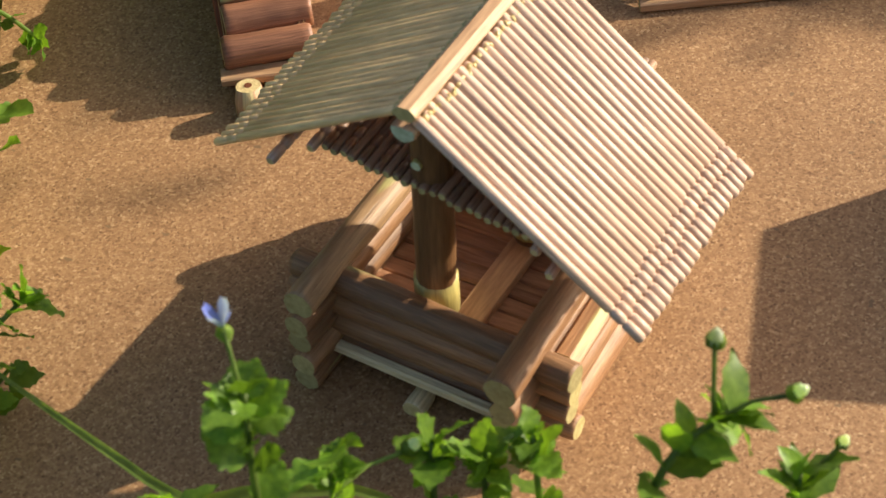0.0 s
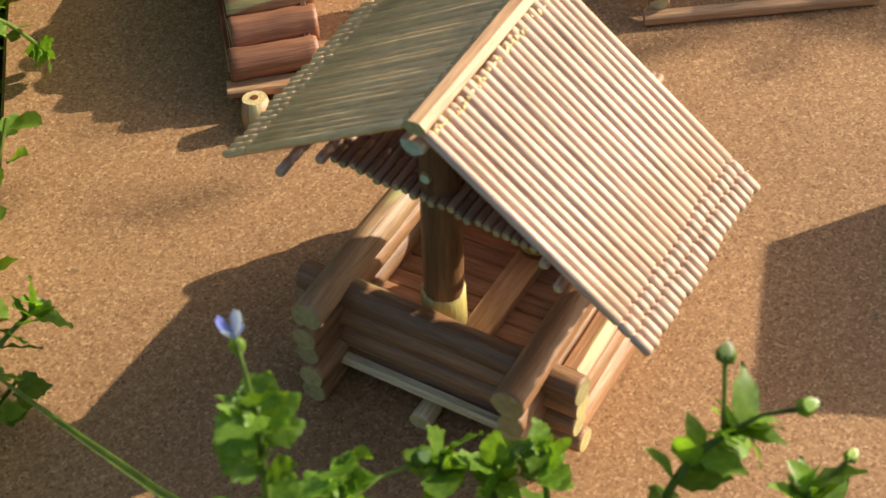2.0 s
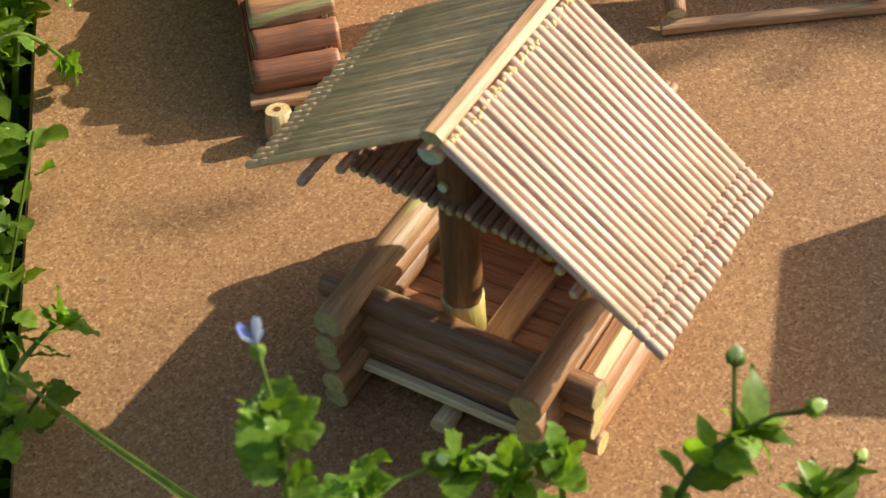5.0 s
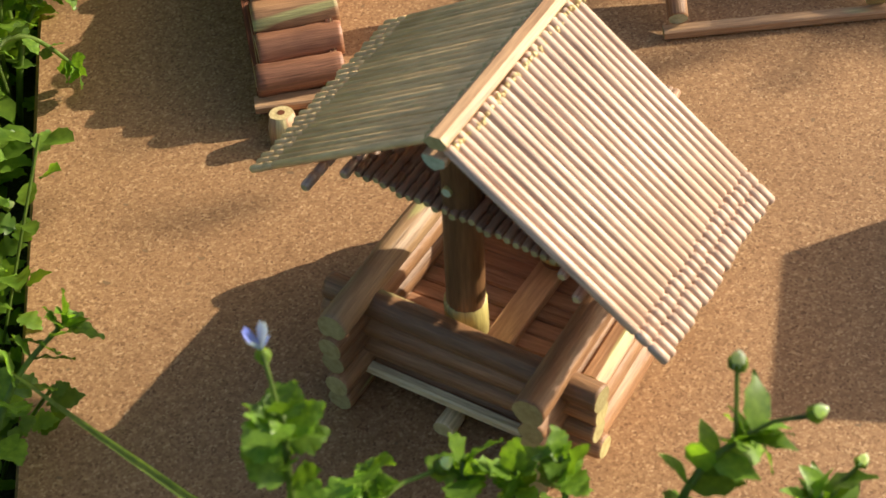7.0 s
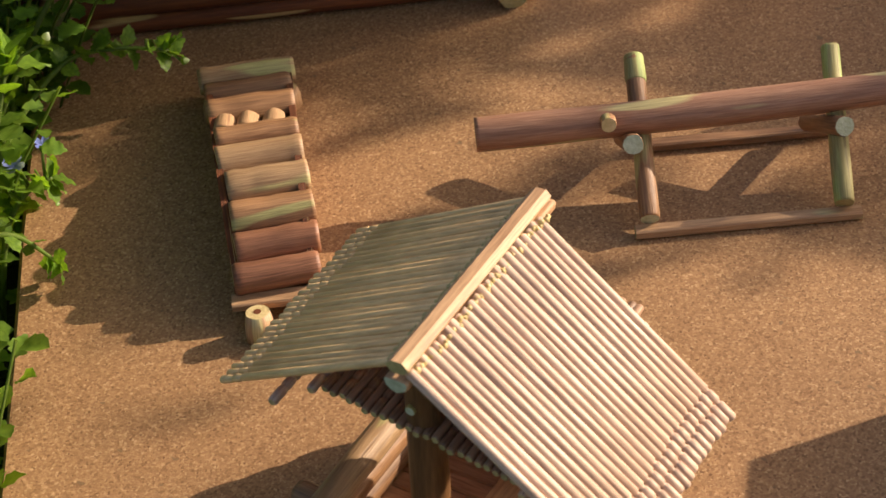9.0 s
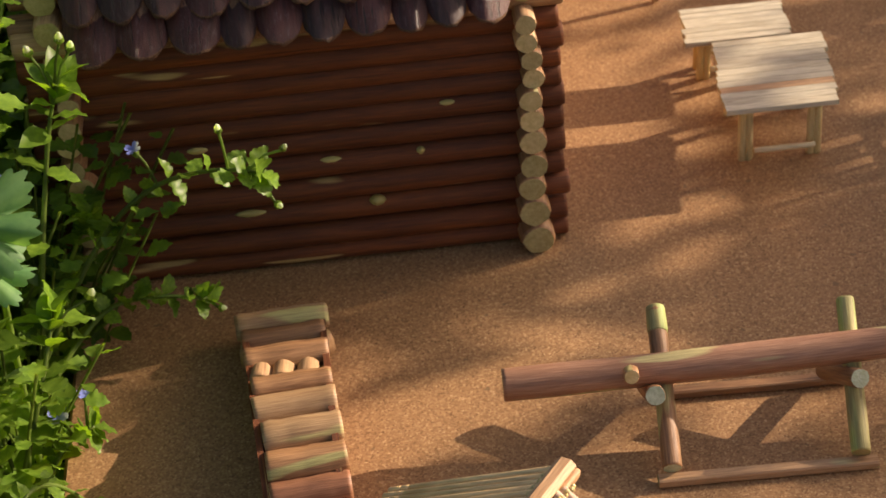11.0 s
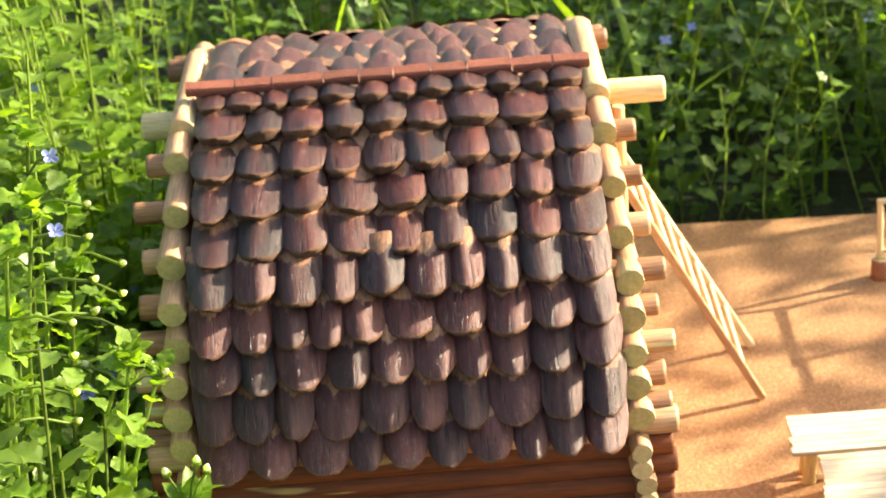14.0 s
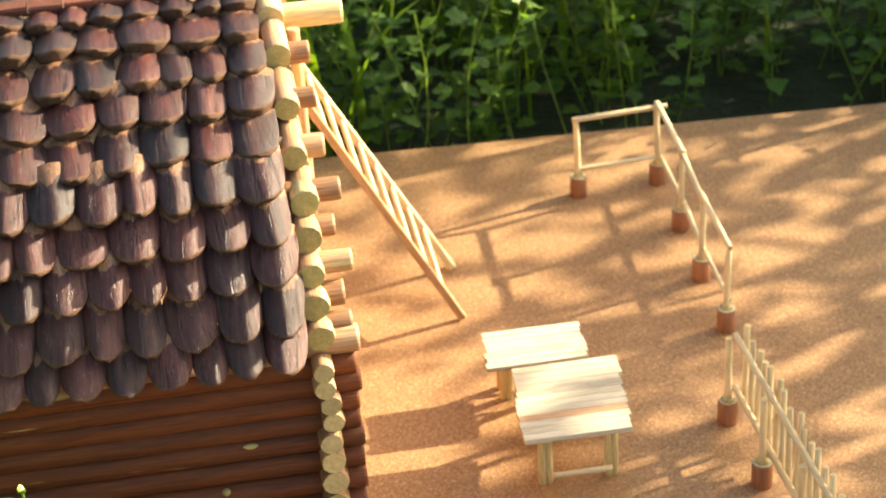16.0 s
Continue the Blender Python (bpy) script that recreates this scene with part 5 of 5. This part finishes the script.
weed_patch("weeds", scatter(3, 480, -0.20, 0.75, 0.335, 0.62, 0.060, 0.170, clumpy) + scatter(15, 100, 0.05, 0.60, 0.318, 0.48, 0.045, 0.110), "dense weeds with blue flowers behind the board", 53, (0.007, 0.013), 0.14, (14, 24), SHADEWEED)
weed_patch("weeds", scatter(4, 420, -0.45, 1.0, 0.60, 1.15, 0.10, 0.26, clumpy), "taller weeds farther back in deep shade", 54, (0.011, 0.020), 0.06, (9, 16), SHADEWEED)
weed_patch("weeds", scatter(5, 220, 0.37, 0.62, -0.35, 0.42, 0.03, 0.09, clumpy), "low weeds along the sunny side of the board", 55, (0.009, 0.018))


def grass_tuft(name, spots, seed, label):
    rnd = random.Random(seed)
    v, f = [], []
    for x, y, h in spots:
        a = rnd.uniform(0, 6.28)
        side = Vector((math.cos(a), math.sin(a), 0))
        out = Vector((-math.sin(a), math.cos(a), 0)) * rnd.uniform(0.1, 0.6) * h
        w, b = rnd.uniform(0.0015, 0.0045), len(v)
        for k in range(7):
            u = k / 6
            p = Vector((x, y, -0.024)) + Vector((0, 0, h * (u - 0.22 * u ** 3))) + out * u * u
            ww = w * (1 - u ** 2) + 0.0002
            v += [tuple(p - side * ww), tuple(p + out.normalized() * -ww * 0.5), tuple(p + side * ww)]
        f += [(b + 3 * k + c, b + 3 * k + c + 1, b + 3 * k + c + 4, b + 3 * k + c + 3) for k in range(6) for c in (0, 1)]
    me = bpy.data.meshes.new(name)
    me.from_pydata(v, [], f)
    me.materials.append(WEED)
    me.polygons.foreach_set("use_smooth", [True] * len(f))
    return tagged(new(name, me), label, "grass", kind="stuff")


grass_tuft("grass", scatter(7, 80, -0.45, -0.290, -0.2, 0.42, 0.08, 0.22) + scatter(8, 160, -0.3, 0.8, 0.34, 1.0, 0.08, 0.25) + scatter(9, 60, 0.37, 0.6, -0.3, 0.4, 0.1, 0.3), 61, "scattered long grass blades among the weeds")


# ---- the shrubs beyond the board whose leaves break up the sunlight ----
def shrub(o, seed, clumps, size, label, tall=0.6):
    """clumps: (count, x range, y range, z range) of leaves about the trunk."""
    o = Vector(o)
    t = thing("shrub", o, 0, label, "shrub", "shrubs beside the board")
    rnd = random.Random(seed)
    s = Shape()
    s.tube([(0, 0, 0), (0.01, 0.01, 0.33 * tall), (-0.01, 0.0, 0.7 * tall), (0.0, 0.0, tall)], [0.023 * tall, 0.018 * tall, 0.013 * tall, 0.006 * tall], 8, True, 0.08, 2)
    for k in range(9):
        a, z = k * 2.4, (0.5 + 0.05 * k) * tall
        d = Vector((math.cos(a), math.sin(a), 0.35))
        s.tube([(0, 0, z), Vector((0, 0, z)) + d * 0.2 * tall, Vector((0, 0, z + 0.05 * tall)) + d * 0.45 * tall], [0.010 * tall, 0.007 * tall, 0.003 * tall], 6, True, 0.06, k)
    part("trunk", s, [BARK, END], t)
    kinds = [leaf_geometry("oval", 80 + k) for k in range(3)]
    v, f = [], []
    for count, xr, yr, zr in clumps:
        for k in range(count):
            p = Vector((rnd.uniform(*xr), rnd.uniform(*yr), rnd.uniform(*zr)))
            if noise.noise(p * 24) < -0.12:
                continue
            a = rnd.uniform(0, 6.28)
            m = Matrix.Translation(p) @ turn_to((math.cos(a), math.sin(a), rnd.uniform(-0.5, 0.4)), (rnd.uniform(-0.5, 0.9), rnd.uniform(-0.5, 0.7), 1))
            sz = rnd.uniform(*size)
            lv, lf = kinds[k % 3]
            b = len(v)
            v += [tuple(m @ (Vector(q) * sz)) for q in lv]
            f += [tuple(i + b for i in q) for q in lf]
    me = bpy.data.meshes.new("crown")
    me.from_pydata(v, [], f)
    me.materials.append(WEED)
    part("crown", me, None, t)
    return t


shrub((0.80, 0.285, -0.022), 71, [(400, (-0.06, 0.06), (-0.14, 0.24), (0.23, 0.365)), (200, (-0.05, 0.05), (-0.17, 0.06), (0.25, 0.335)), (230, (-0.06, 0.06), (-0.20, -0.09), (0.305, 0.385)), (300, (-0.06, 0.06), (0.02, 0.23), (0.23, 0.365)), (175, (-0.06, 0.06), (-0.13, -0.02), (0.33, 0.395)), (30, (-0.05, 0.05), (-0.06, 0.05), (0.44, 0.480)), (50, (-0.05, 0.05), (-0.23, -0.17), (0.27, 0.35)), (18, (-0.05, 0.05), (-0.195, -0.14), (0.415, 0.470)), (50, (-0.05, 0.05), (-0.09, -0.055), (0.395, 0.44)), (400, (-0.08, 0.08), (0.20, 0.34), (0.12, 0.33))], (0.015, 0.025), "tall leafy weed bush on the sunny side of the board", 0.33)
# Two unseen bushes added only to keep sun off the weeds behind.
shrub((0.86, 0.76, -0.022), 73, [(1150, (-0.09, 0.09), (-0.24, 0.26), (0.08, 0.54))], (0.026, 0.042), "unseen spreading bush added to shade the weeds behind the board")
shrub((1.48, 1.08, -0.022), 72, [(1050, (-0.25, 0.25), (-0.24, 0.30), (0.28, 0.69))], (0.045, 0.070), "unseen dense shrub added to shade the farther weeds")
